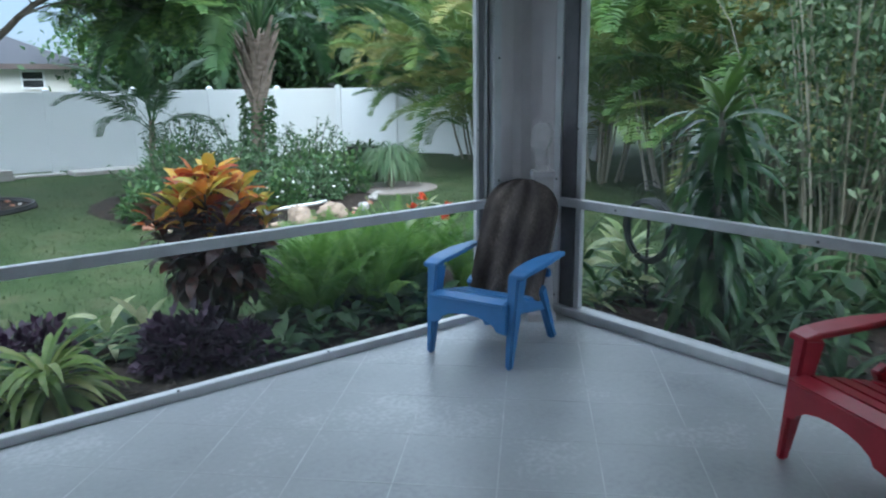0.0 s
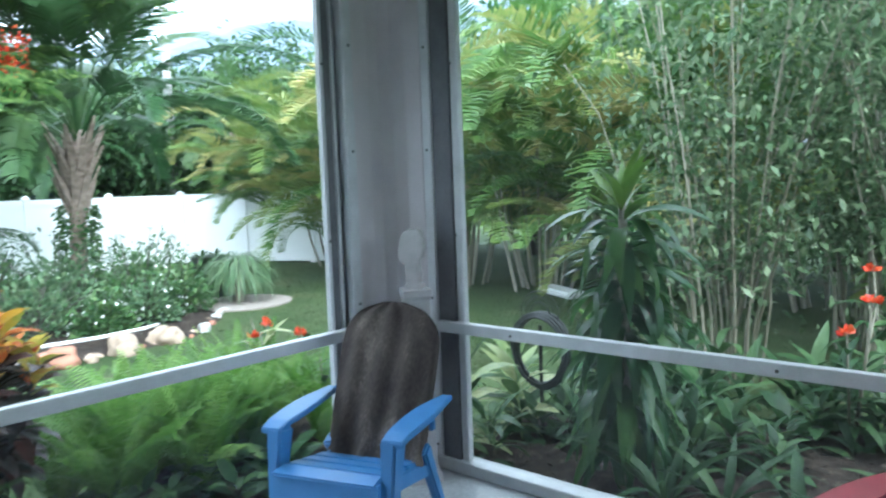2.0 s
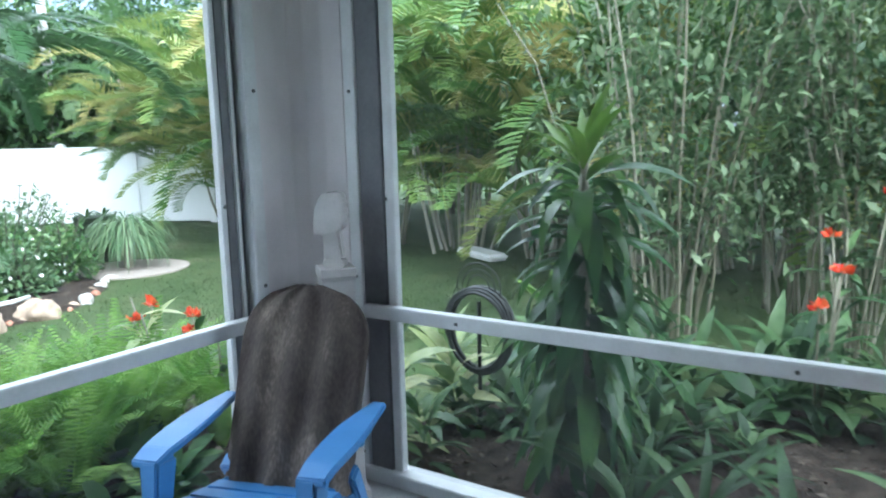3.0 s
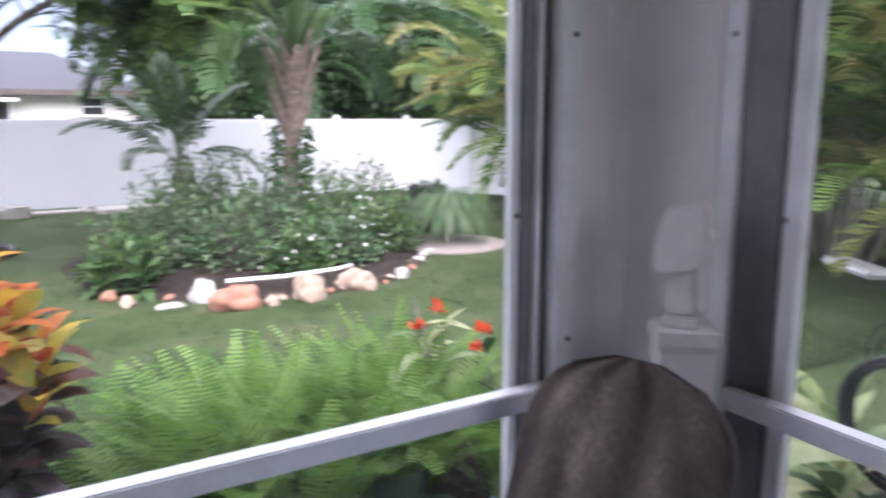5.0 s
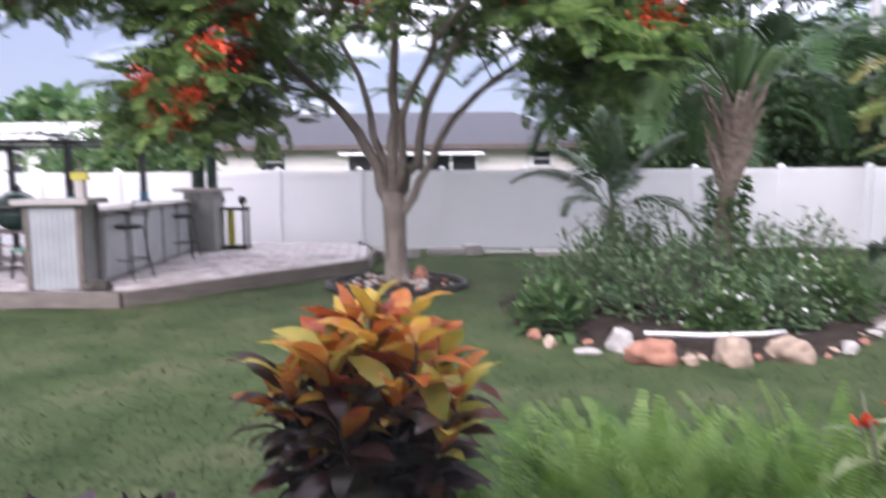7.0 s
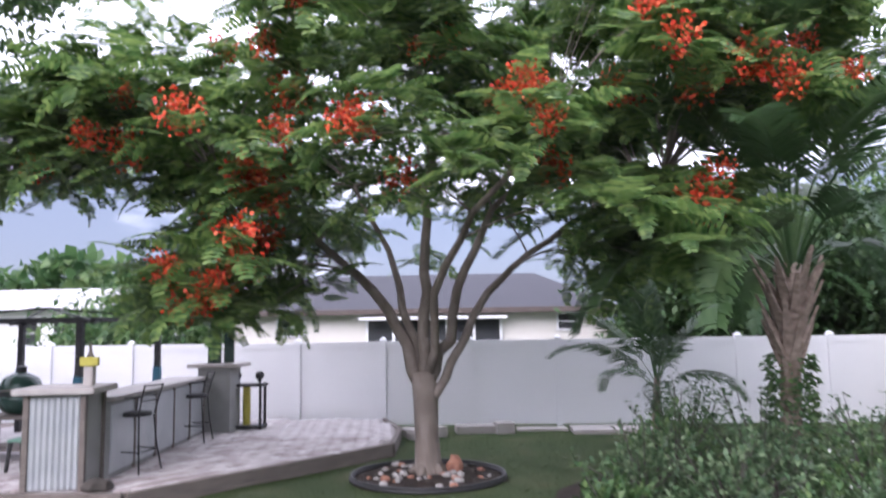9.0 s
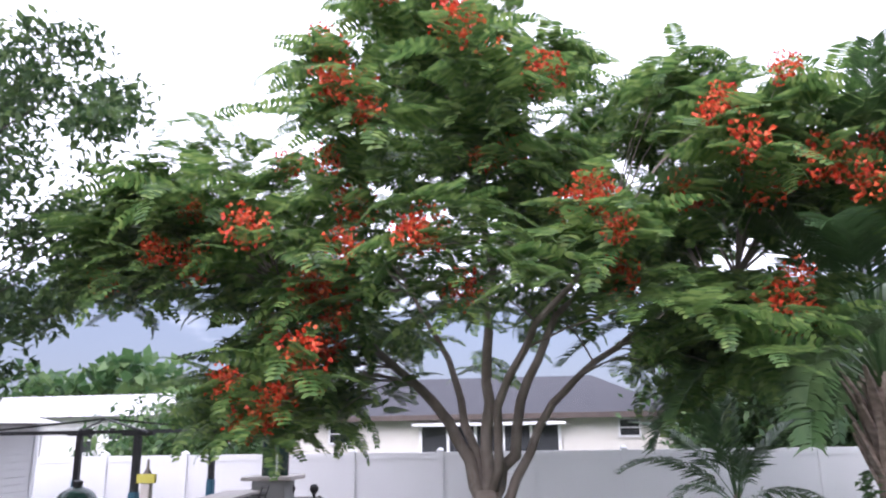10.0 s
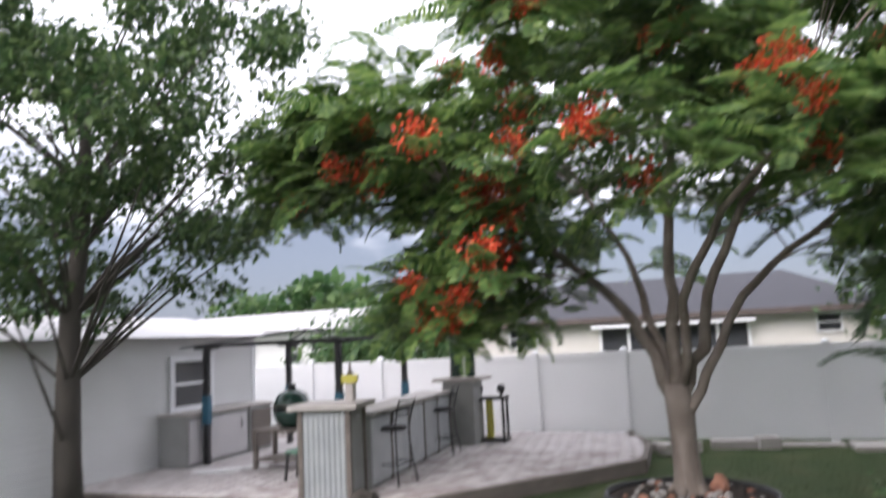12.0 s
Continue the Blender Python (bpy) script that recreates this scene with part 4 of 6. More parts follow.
    spots = [(-4.7, -0.8, 4.9), (-4.3, -0.9, 4.55), (-4.95, -0.6, 4.35), (-3.6, -1.3, 3.0), (-3.45, -1.3, 2.65), (-3.3, -1.2, 3.25), (-2.1, -1.0, 3.8), (-1.6, -0.8, 3.95), (-2.4, -0.9, 3.6),
             (-1.1, -1.0, 3.0), (-1.0, -1.0, 2.6), (-1.3, -1.0, 2.3), (-2.0, -1.2, 6.4), (-1.8, -1.2, 6.75), (-1.5, -1.2, 6.5), (-2.9, -1.0, 7.1), (-0.6, -0.9, 7.9), (-0.2, -0.9, 7.6), (-0.9, -1.0, 7.5), (0.1, -1.0, 7.3),
             (0.2, -1.3, 6.1), (0.6, -1.3, 5.9), (0.9, -1.3, 5.55), (1.6, -1.5, 5.2), (2.0, -1.5, 5.1), (2.4, -1.5, 5.25), (2.8, -1.5, 5.3), (2.2, -1.6, 4.9), (3.3, -1.5, 5.0), (2.6, -1.0, 6.3), (3.0, -1.0, 6.6), (4.4, -2.0, 4.2), (4.6, -2.0, 4.05), (4.75, -2.0, 3.9), (5.4, -1.8, 3.8), (5.6, -1.5, 4.5), (4.2, -1.7, 4.7),
             (-2.6, -1.5, 5.4), (-2.2, -1.6, 5.15), (-1.9, -1.6, 5.0), (-0.6, -2.2, 4.2), (-3.0, -1.2, 4.3), (-2.7, -1.2, 2.9), (-3.0, -1.2, 2.55)]
    front = [p for p in tips if p[1] < -0.9 or p[2] > 6.2]
    spots = spots + [(x + rng.normal(0, 0.45), y, z + rng.normal(0, 0.3)) for x, y, z in spots[::3]]
    for k, p in enumerate(spots):
        sc = rng.uniform(0.75, 1.35)
        at = Vector((0.9, -10.4, 2.0)).lerp(Vector((p[0], p[1] - 0.2, p[2])), 0.84)
        q = min(front, key=lambda p: (p[0] - at.x) ** 2 + 0.25 * (p[1] - at.y) ** 2 + (p[2] - at.z) ** 2)
        front.remove(q)
        at = Vector(q) + Vector((rng.normal(0, 0.06), -0.22, rng.uniform(0.05, 0.2)))
        part("flower_cluster", flowers[k % 3], M_FLAME, top, at=pose(*at, 0, 0, rng.uniform(0, 360)) @ Matrix.Scale(sc, 4))["kind"] = "stuff"
    return top


poinciana()


def leafy_tree(name, base, label, height, spread, leaves, leaf, material, bark, seed, trunk_r=0.18, low=0.35, lean=(0, 0), stems=7, gap=-0.1, clump=0.5, group=""):
    """A trunk with limbs and an uneven crown of small leaves held in clumps."""
    rng = np.random.default_rng(seed)
    top = tree_top(name, base, label, group=group)
    h = height
    tr = [Vector((lean[0] * t * t + rng.normal(0, 0.03), lean[1] * t * t + rng.normal(0, 0.03), h * 0.75 * t - 0.05)) for t in np.linspace(0, 1, 8)]
    part("trunk", tube(tr, list(np.linspace(trunk_r, trunk_r * 0.3, 8)), 10), bark, top, smooth=True)
    clumps = []
    while len(clumps) < max(20, int(leaves / 55)):
        d = rand_dirs(rng, 1)[0] * rng.uniform(0.35, 1.0)
        z = h * (low + (1 - low) * (d[2] + 1) / 2)
        p = np.array((d[0] * spread + lean[0] * 0.6, d[1] * spread + lean[1] * 0.6, z))
        if noise.noise((p[0] * 0.9 + seed, p[1] * 0.9, p[2] * 0.9)) > gap:
            clumps.append(p)
    bm = bmesh.new()
    for k, c in enumerate(clumps):
        if k % 6 == 0:
            t = max(0.18, min(0.97, (c[2] - 0.7 * math.hypot(c[0], c[1])) / (0.75 * h)))
            q = tr[int(t * 7)]
            tube(curve(q, c, 0.1, 4), [0.030 * trunk_r / 0.18, 0.024 * trunk_r / 0.18, 0.017 * trunk_r / 0.18, 0.011, 0.005], 5, bm, False)
    part("branchwork", bm, bark, top, smooth=True)["kind"] = "stuff"
    cl = np.array(clumps)[rng.integers(0, len(clumps), leaves)]
    pos = cl + rng.normal(0, clump * 0.5, (leaves, 3)) * (1, 1, 0.7)
    way = rand_dirs(rng, leaves) + (0, 0, -0.2)
    v, f = scatter(rhomb(leaf, leaf * 0.48), aim(pos, way, rand_dirs(rng, leaves) * 0.7 + (0, 0, 1), rng.uniform(0.6, 1.3, leaves)))
    part("crown", array_mesh("crown", v, f, material), material, top)["kind"] = "stuff"
    return top


leafy_tree("tree", (-7.1, 10.6, -0.26), "dark small-leaved tree with a slender trunk beside the patio", 8.6, 3.4, 24000, 0.155, M_OLIVE, M_DARKBARK, 21, 0.20, 0.30, (0.5, 0.0), 7, 0.17, 0.36)


def palm(name, base, label, trunk_pts, radii, count, length, leaflet, seed, spread=(82, -35), width=0.045, pairs=46, material=M_PALM, droop=0.9, dry=0, group="", fold=28, bare=0.18):
    rng = np.random.default_rng(seed)
    top = tree_top(name, base, label, "palm", group)
    part("trunk", tube(trunk_pts, radii, 12), M_PALMBARK, top, smooth=True)
    meshes = [array_mesh("frond", *frond(length * k, pairs, leaflet, width, b, 0, fold, droop, bare, 48, seed + i, 0.022), material) for i, (k, b) in enumerate(((1.0, 55), (1.0, 80), (0.85, 100)))]
    tip = Vector(trunk_pts[-1])
    for i in range(count):
        t = i / max(1, count - 1)
        el = spread[0] + (spread[1] - spread[0]) * t ** 0.9 + rng.uniform(-6, 6)
        az = i * 137.5 + rng.uniform(-15, 15)
        me = meshes[0 if t < 0.35 else (1 if t < 0.7 else 2)]
        m = Matrix.Translation(tip + Vector((0, 0, -0.25 * t))) @ pose(0, 0, 0, 0, 0, az) @ pose(0, 0.05, 0, el, 0, 0) @ pose(0, 0, 0, 0, rng.uniform(-14, 14), 0) @ Matrix.Scale(rng.uniform(0.88, 1.08), 4)
        part("frond", me, material, top, at=m)
    if dry:
        dm = array_mesh("dry_frond", *frond(length * 0.55, 18, leaflet * 0.7, width, 60, 0, 10, 1.2, 0.2, 48, seed + 9, 0.02), M_DRY)
        for i in range(dry):
            part("dry_frond", dm, M_DRY, top, "dry brown hanging frond", at=Matrix.Translation(tip + Vector((0, 0, -0.35))) @ pose(0, 0, 0, 0, 0, i * 360 / dry + 20) @ pose(0, 0.1, 0, -48, 0, 0))
    return top


big = palm("palm_tree", (5.64, 12.7, -0.26), "tall feather palm with a fibrous trunk in the island bed",
           [(0, 0, -0.05), (0.02, 0, 0.7), (0.06, 0, 1.5), (0.09, 0, 1.9), (0.13, 0, 2.4), (0.15, 0, 2.85)], [0.15, 0.135, 0.125, 0.15, 0.19, 0.12], 36, 4.4, 0.64, 31, (89, 30), 0.054, 64, M_PALM, 1.0, 0, "", 28, 0.32)
rng = np.random.default_rng(77)
for i in range(24):
    z = 1.45 + i * 0.042
    a = i * 2.4
    r = 0.13 + 0.06 * (z - 1.45)
    cx = 0.06 + 0.075 * (z - 1.5)
    out = 0.20 + 0.10 * (z - 1.45)
    part("leaf_base", beam((cx + (r - 0.04) * math.cos(a), (r - 0.04) * math.sin(a), z), (cx + (r + out) * math.cos(a), (r + out) * math.sin(a), z + 0.62), (0.15, 0.05), (0.045, 0.03), (-math.sin(a), math.cos(a), 0), 0.006), M_PALMBARK, big)
n = 900
aa, zz = rng.uniform(0, math.tau, n), rng.uniform(0.1, 1.65, n)
vp = np.stack([0.05 + (0.16 + rng.uniform(0, 0.14, n)) * np.cos(aa), (0.16 + rng.uniform(0, 0.14, n)) * np.sin(aa), zz], 1)
part("vine", array_mesh("vine", *scatter(rhomb(0.11, 0.09), aim(vp, np.stack([np.cos(aa), np.sin(aa), rng.uniform(-0.8, 0.4, n)], 1), rand_dirs(rng, n) * 0.5 + (0, 0, 1), rng.uniform(0.6, 1.2, n))), M_WOODS), M_WOODS, big, "green climbing vine on the trunk")["kind"] = "stuff"

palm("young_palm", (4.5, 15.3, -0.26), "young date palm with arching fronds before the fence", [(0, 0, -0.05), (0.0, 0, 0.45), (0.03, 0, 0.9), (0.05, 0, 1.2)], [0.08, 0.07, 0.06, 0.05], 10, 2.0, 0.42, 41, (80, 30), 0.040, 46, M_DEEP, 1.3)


for k, (x, y, h) in enumerate([(13.2, 19.6, 3.6), (9.2, 21.6, 3.2), (13.4, 11.0, 3.4), (13.0, 5.0, 3.2), (12.6, 1.6, 3.6)]):
    palm("palm_tree", (x, y, -0.28), "feather palm beyond the fence and hedge", [(0, 0, -0.05), (0.05, 0, h * 0.5), (0, 0, h)], [0.14, 0.12, 0.11], 18, 2.9, 0.6, 900 + 7 * k, (84, 2), 0.055, 40, M_PALM, 0.9, 0, "palms beyond the hedge")


# ---- areca hedge along the east side ----
def areca(place, seed, height, count, meshes, canes):
    rng = np.random.default_rng(seed)
    top = thing("areca_palm", place, "clumping areca palm with arching gold-green fronds", "palm", "areca palms in the hedge")
    bm = bmesh.new()
    for i in range(count):
        a, r = rng.uniform(0, math.tau), rng.uniform(0.05, 0.55)
        out = Vector((math.cos(a), math.sin(a), 0))
        foot = out * r
        h = height * rng.uniform(0.10, 0.66)
        tip = foot + out * (0.12 * h + rng.uniform(0, 0.2)) + Vector((0, 0, h))
        if i % 3 == 0:
            tube([foot, foot.lerp(tip, 0.5) + out * 0.03, tip], [0.03, 0.026, 0.02], 6, bm, False)
        m = Matrix.Translation(tip) @ pose(0, 0, 0, 0, 0, math.degrees(a) - 90 + rng.uniform(-50, 50)) @ pose(0, 0, 0, rng.uniform(38, 82), 0, 0) @ pose(0, 0, 0, 0, rng.uniform(-20, 20), 0) @ Matrix.Scale(rng.uniform(0.8, 1.15), 4)
        part("frond", meshes[int(rng.integers(0, len(meshes)))], M_ARECA, top, at=m)
    part("cane_cluster", bm, canes, top, smooth=True)["kind"] = "stuff"
    return top


areca_meshes = [array_mesh("frond", *frond(2.5, 34, 0.60, 0.055, b, 0, 30, 0.8, 0.2, 42, 50 + i, 0.014), M_ARECA) for i, b in enumerate((70, 95, 120))]
hedge = [(12.3, 16.6), (12.3, 15.0), (11.8, 13.4), (11.0, 11.8), (10.6, 10.3), (10.6, 8.8), (10.8, 7.3), (10.7, 5.8), (10.8, 4.3), (10.6, 2.8), (10.7, 1.2), (10.4, -0.6)]
for k, (x, y) in enumerate(hedge):
    areca((x, y, ground_z(x, y) - 0.02), 100 + k, 4.6 + 0.5 * math.sin(k * 1.7), 46, areca_meshes, M_CANE)

# ---- woods beyond hedge and fence ----
wood_spots = [(9.0, 25.0, 5.8), (13.0, 25.2, 7.0), (14.5, 21.0, 6.8), (16.0, 17.5, 6.2), (15.2, 14.0, 6.0), (15.6, 10.5, 6.3), (15.0, 7.2, 6.8), (14.8, 3.8, 7.4), (14.5, 0.4, 7.6), (13.5, -3.2, 7.6), (7.4, 25.5, 5.4), (18.5, 24.5, 8.0), (19.0, 12.0, 8.2), (-6.6, 21.2, 3.4), (-8.6, 21.6, 3.0), (10.8, 23.2, 6.4), (8.3, 23.6, 6.0), (12.2, 22.2, 5.4)]
for k, (x, y, h) in enumerate(wood_spots):
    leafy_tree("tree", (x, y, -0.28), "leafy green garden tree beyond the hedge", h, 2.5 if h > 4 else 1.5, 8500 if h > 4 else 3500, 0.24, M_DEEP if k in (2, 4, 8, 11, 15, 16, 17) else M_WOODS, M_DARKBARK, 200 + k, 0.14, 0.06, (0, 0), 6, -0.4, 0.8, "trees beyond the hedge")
rng = np.random.default_rng(5)
n = 9000
wx = rng.uniform(-75, -8, n)
wp = np.stack([wx, rng.uniform(58, 70, n), -0.3 + rng.uniform(0, 1, n) ** 0.7 * (5.2 + 2.6 * np.sin(wx * 0.16 + 1.0) + 1.0 * np.sin(wx * 0.7))], 1)
tagged(new("distant_woods", array_mesh("distant_woods", *scatter(rhomb(1.3, 1.0), aim(wp, rand_dirs(rng, n), rand_dirs(rng, n) + (0, 0, 0.8), rng.uniform(0.6, 1.2, n))), M_WOODS)), "rounded green woods on the skyline", "woods", kind="stuff")

pole = thing("utility_pole", (11.95, 21.0, -0.28), "weathered grey utility pole behind the fence", "utility pole")
part("shaft", tube([(0, 0, 0), (0.02, 0, 4), (0.03, 0, 9)], [0.15, 0.13, 0.11], 12), M_POLE, pole, smooth=True)
part("crossarm", boxed((1.8, 0.1, 0.12), (0.03, -0.1, 8.4), 0.01), M_POLE, pole)


# ---- tall thicket with thin stems ----
def thicket(place, seed, stems, height, spread, leaves, label):
    rng = np.random.default_rng(seed)
    top = thing("tall_shrub", place, label, "shrub", "tall shrubs in the side bed")
    bm, tips = bmesh.new(), []
    for i in range(stems):
        a, r = rng.uniform(0, math.tau), rng.uniform(0, 0.35)
        lean = rng.uniform(0.2, 1.0) * spread
        h = height * rng.uniform(0.6, 1.05)
        pts = [Vector((r * math.cos(a) + lean * t ** 1.6 * math.cos(a) + rng.normal(0, 0.03), r * math.sin(a) + lean * t ** 1.6 * math.sin(a) + rng.normal(0, 0.03), h * t - 0.04)) for t in np.linspace(0, 1, 7)]
        tube(pts, list(np.linspace(0.015, 0.004, 7)), 5, bm, False)
        tips += [np.array(p) for p in pts[2:]]
    part("stem_cluster", bm, M_CANE, top, smooth=True)["kind"] = "stuff"
    tips = np.array(tips)
    pos = tips[rng.integers(0, len(tips), leaves)] + rng.normal(0, 0.22, (leaves, 3))
    v, f = scatter(rhomb(0.105, 0.045), aim(pos, rand_dirs(rng, leaves) + (0, 0, -0.3), rand_dirs(rng, leaves) * 0.6 + (0, 0, 1), rng.uniform(0.5, 1.3, leaves)))
    part("foliage", array_mesh("foliage", v, f, M_THICKET), M_THICKET, top)["kind"] = "stuff"
    return top


for k, (x, y, s, h) in enumerate([(6.9, 2.9, 22, 4.6), (7.5, 1.6, 20, 4.8), (7.3, 0.2, 20, 4.6), (7.0, -1.4, 18, 4.4), (8.7, 2.2, 18, 5.0), (9.0, 0.4, 18, 5.0)]):
    thicket((x, y, ground_z(x, y)), 300 + k, s, h, 1.1, 5200, "tall thin-stemmed shrub with small green leaves")


# ---- leaf-by-leaf plants ----
def leaves_on(top, meshes, n, rng, height, el, scale=(0.8, 1.15), radius=0.04, spiral=137.5, name="leaf"):
    """n leaves up a stem from height[0] to height[1]; el: the angles of the lowest and the highest."""
    for i in range(n):
        t = i / max(1, n - 1)
        z = height[0] + (height[1] - height[0]) * t
        e = el[0] + (el[1] - el[0]) * t + rng.uniform(-9, 9)
        me = meshes[int(rng.integers(0, len(meshes)))]
        part(name, me, None, top, at=pose(0, 0, z, 0, 0, i * spiral + rng.uniform(-18, 18)) @ pose(0, radius, 0, e, rng.uniform(-18, 18), 0) @ Matrix.Scale(rng.uniform(*scale), 4))


def leaf_mesh(material, *a, **k):
    return array_mesh("leaf", *blade(*a, **k), material)


# dracaena
drac_old = [leaf_mesh(M_DRAC, 0.44, 0.078, 7, b, 0.35, 0.4) for b in (85, 115, 65)]
drac_new = [leaf_mesh(M_DRACTOP, 0.40, 0.065, 6, b, 0.35, 0.35) for b in (25, 55)]


def dracaena(place, height, n, seed, label):
    rng = np.random.default_rng(seed)
    top = thing("dracaena", place, label, "plant")
    part("stem", tube([(0, 0, -0.03), (0.01, 0, height * 0.5), (0, 0, height)], [0.035, 0.03, 0.02], 8), M_CANE, top, smooth=True)
    leaves_on(top, drac_old, n, rng, (0.22, height - 0.10), (-14, 30), (0.75, 1.1))
    leaves_on(top, drac_new, 16, rng, (height - 0.14, height), (40, 84), (0.7, 1.0), 0.015)
    return top


dracaena((4.27, 2.52, right_h(4.27, 2.52)), 1.54, 185, 51, "tall corn plant with arching glossy strap leaves")
dracaena((5.0, 3.0, right_h(5.0, 3.0)), 0.6, 44, 53, "smaller corn plant with glossy strap leaves")

# croton
crot_hi = [leaf_mesh(M_CROT_TOP, 0.19, 0.078, 5, b, 0.3, 0.5, wave=0.07) for b in (25, 45, 60)]
crot_lo = [leaf_mesh(M_CROT_LOW, 0.20, 0.082, 5, b, 0.25, 0.5, wave=0.07) for b in (50, 80, 30)]
croton = thing("croton_shrub", (1.76, 4.63, left_h(1.76, 4.63)), "croton shrub with gold, orange and maroon leaves", "shrub")
rng = np.random.default_rng(61)
for k in range(20):
    a = k * 2.4
    r = 0.40 * math.sqrt(k / 20)
    hgt = 1.13 - 0.34 * (r / 0.40) ** 2 + rng.uniform(-0.04, 0.04)
    foot, tip = Vector((0.05 * math.cos(a), 0.05 * math.sin(a), -0.03)), Vector((r * math.cos(a), r * math.sin(a), hgt))
    part("stem", tube([foot, foot.lerp(tip, 0.5) + Vector((0, 0, 0.05)), tip], [0.014, 0.011, 0.008], 6), M_DARKBARK, croton, smooth=True)
    for i in range(44):
        t = i / 43
        p = foot.lerp(tip, 0.42 + 0.58 * t)
        high = p.z > 0.80 + rng.uniform(-0.1, 0.16)
        me = (crot_hi if high else crot_lo)[int(rng.integers(0, 3))]
        e = -10 + 78 * t ** 1.6 + rng.uniform(-12, 12)
        part("leaf", me, None, croton, at=Matrix.Translation(p) @ pose(0, 0, 0, 0, 0, i * 137.5 + k * 40) @ pose(0, 0.01, 0, e, rng.uniform(-25, 25), 0) @ Matrix.Scale(rng.uniform(0.75, 1.1) + (0.12 if t > 0.85 else 0.0), 4))

# strap-leaved plants
lily_m = [leaf_mesh(M_LILY, 0.44, 0.054, 6, b, 0.35, 0.45) for b in (55, 85, 110)]
green_m = [leaf_mesh(M_COVERLEAF, 0.42, 0.075, 5, b, 0.3, 0.45) for b in (40, 75, 100)]
broad_m = [leaf_mesh(M_COVERLEAF, 0.26, 0.12, 4, b, 0.2, 0.45) for b in (30, 60)]
pale_m = [leaf_mesh(M_PALELEAF, 0.36, 0.10, 5, b, 0.25, 0.45) for b in (30, 60, 85)]
crinum_m = [leaf_mesh(M_COVERLEAF, 0.75, 0.075, 7, b, 0.3, 0.35) for b in (60, 95)]


def rosette(name, place, meshes, n, seed, label, group="", scale=1.0, el=(5, 75), height=0.06, radius=0.02):
    top = thing(name, place, label, "plant", group)
    leaves_on(top, meshes, n, np.random.default_rng(seed), (0.0, height), el, (0.75 * scale, 1.1 * scale), radius)
    return top


rosette("lily_plant", (0.62, 4.12, left_h(0.62, 4.12)), lily_m, 110, 70, "yellow-green variegated lily clump beside the kick plate", scale=1.0, height=0.22, el=(-12, 72))
rosette("lily_plant", (0.12, 4.2, left_h(0.12, 4.2)), lily_m, 90, 71, "yellow-green variegated lily clump beside the kick plate", scale=1.0, height=0.2, el=(-12, 72))
rosette("lily_plant", (-1.0, 3.95, left_h(-1.0, 3.95)), lily_m, 34, 72, "yellow-green variegated lily clump beside the kick plate", scale=0.95, height=0.1)
for k, (x, y) in enumerate([(1.1, 4.85), (1.3, 4.75), (2.45, 4.0), (2.85, 4.05), (2.2, 4.1)]):
    rosette("leafy_plant", (x, y, left_h(x, y)), pale_m if k < 2 else broad_m, 12 if k < 2 else 9, 80 + k, "pale broad-leaved plant in the mulch" if k < 2 else "low broad-leaved green plant in the mulch", "", 0.7, height=0.2 if k < 2 else 0.08)
rng = np.random.default_rng(9)
for k in range(26):
    x, y = rng.uniform(1.8, 3.5), rng.uniform(3.98, 4.45)
    rosette("ground_cover_plant", (x, y, left_h(x, y)), broad_m, 11, 400 + k, "low dark green ground cover plant", "low plants in the north bed", rng.uniform(0.55, 0.85), (0, 60), 0.12)
for k in range(30):
    x, y = rng.uniform(-2.0, 1.3), rng.uniform(4.45, 5.15)
    rosette("ground_cover_plant", (x, y, left_h(x, y)), broad_m, 10, 440 + k, "low dark green ground cover plant", "low plants in the north bed", rng.uniform(0.5, 0.8), (0, 60), 0.12)
# side bed: many dark low plants, taller towards the back
for k in range(100):
    x, y = rng.uniform(4.4, 6.3), rng.uniform(-1.6, 3.5)
    if math.hypot(x - 4.27, y - 2.52) < 0.35:
        continue
    tall = rng.uniform() < 0.5
    rosette("side_bed_plant", (x, y, right_h(x, y) if x < 5.7 and y < 3.6 else ground_z(x, y)), green_m if tall else broad_m, 16 if tall else 14, 500 + k, "leafy green plant in the shaded side bed", "low plants in the east bed",
            rng.uniform(0.42, 0.78) + 0.19 * (x - 4), (5, 78), 0.08 + 0.14 * (x - 4.0))
for k, (x, y, s) in enumerate([(4.1, 3.5, 1.0), (4.35, 3.75, 1.1), (4.6, 3.45, 0.9), (3.95, 3.2, 0.75), (4.9, 3.7, 1.0)]):
    rosette("variegated_plant", (x, y, right_h(x, y)), pale_m if k % 2 == 0 else green_m, 22, 600 + k, "pale variegated leafy plant by the screen corner", "", s, (0, 82), 0.42 * s)
for k, (x, y) in enumerate([(3.98, 1.55), (4.05, 0.6), (4.3, 1.05), (4.0, -0.4), (4.15, 1.95), (4.2, 0.2), (4.05, 2.2)]):
    rosette("crinum_lily", (x, y, right_h(x, y)), crinum_m, 14, 620 + k, "long strap-leaved lily in dark mulch", "crinum lilies", 0.8, (25, 80), 0.05)


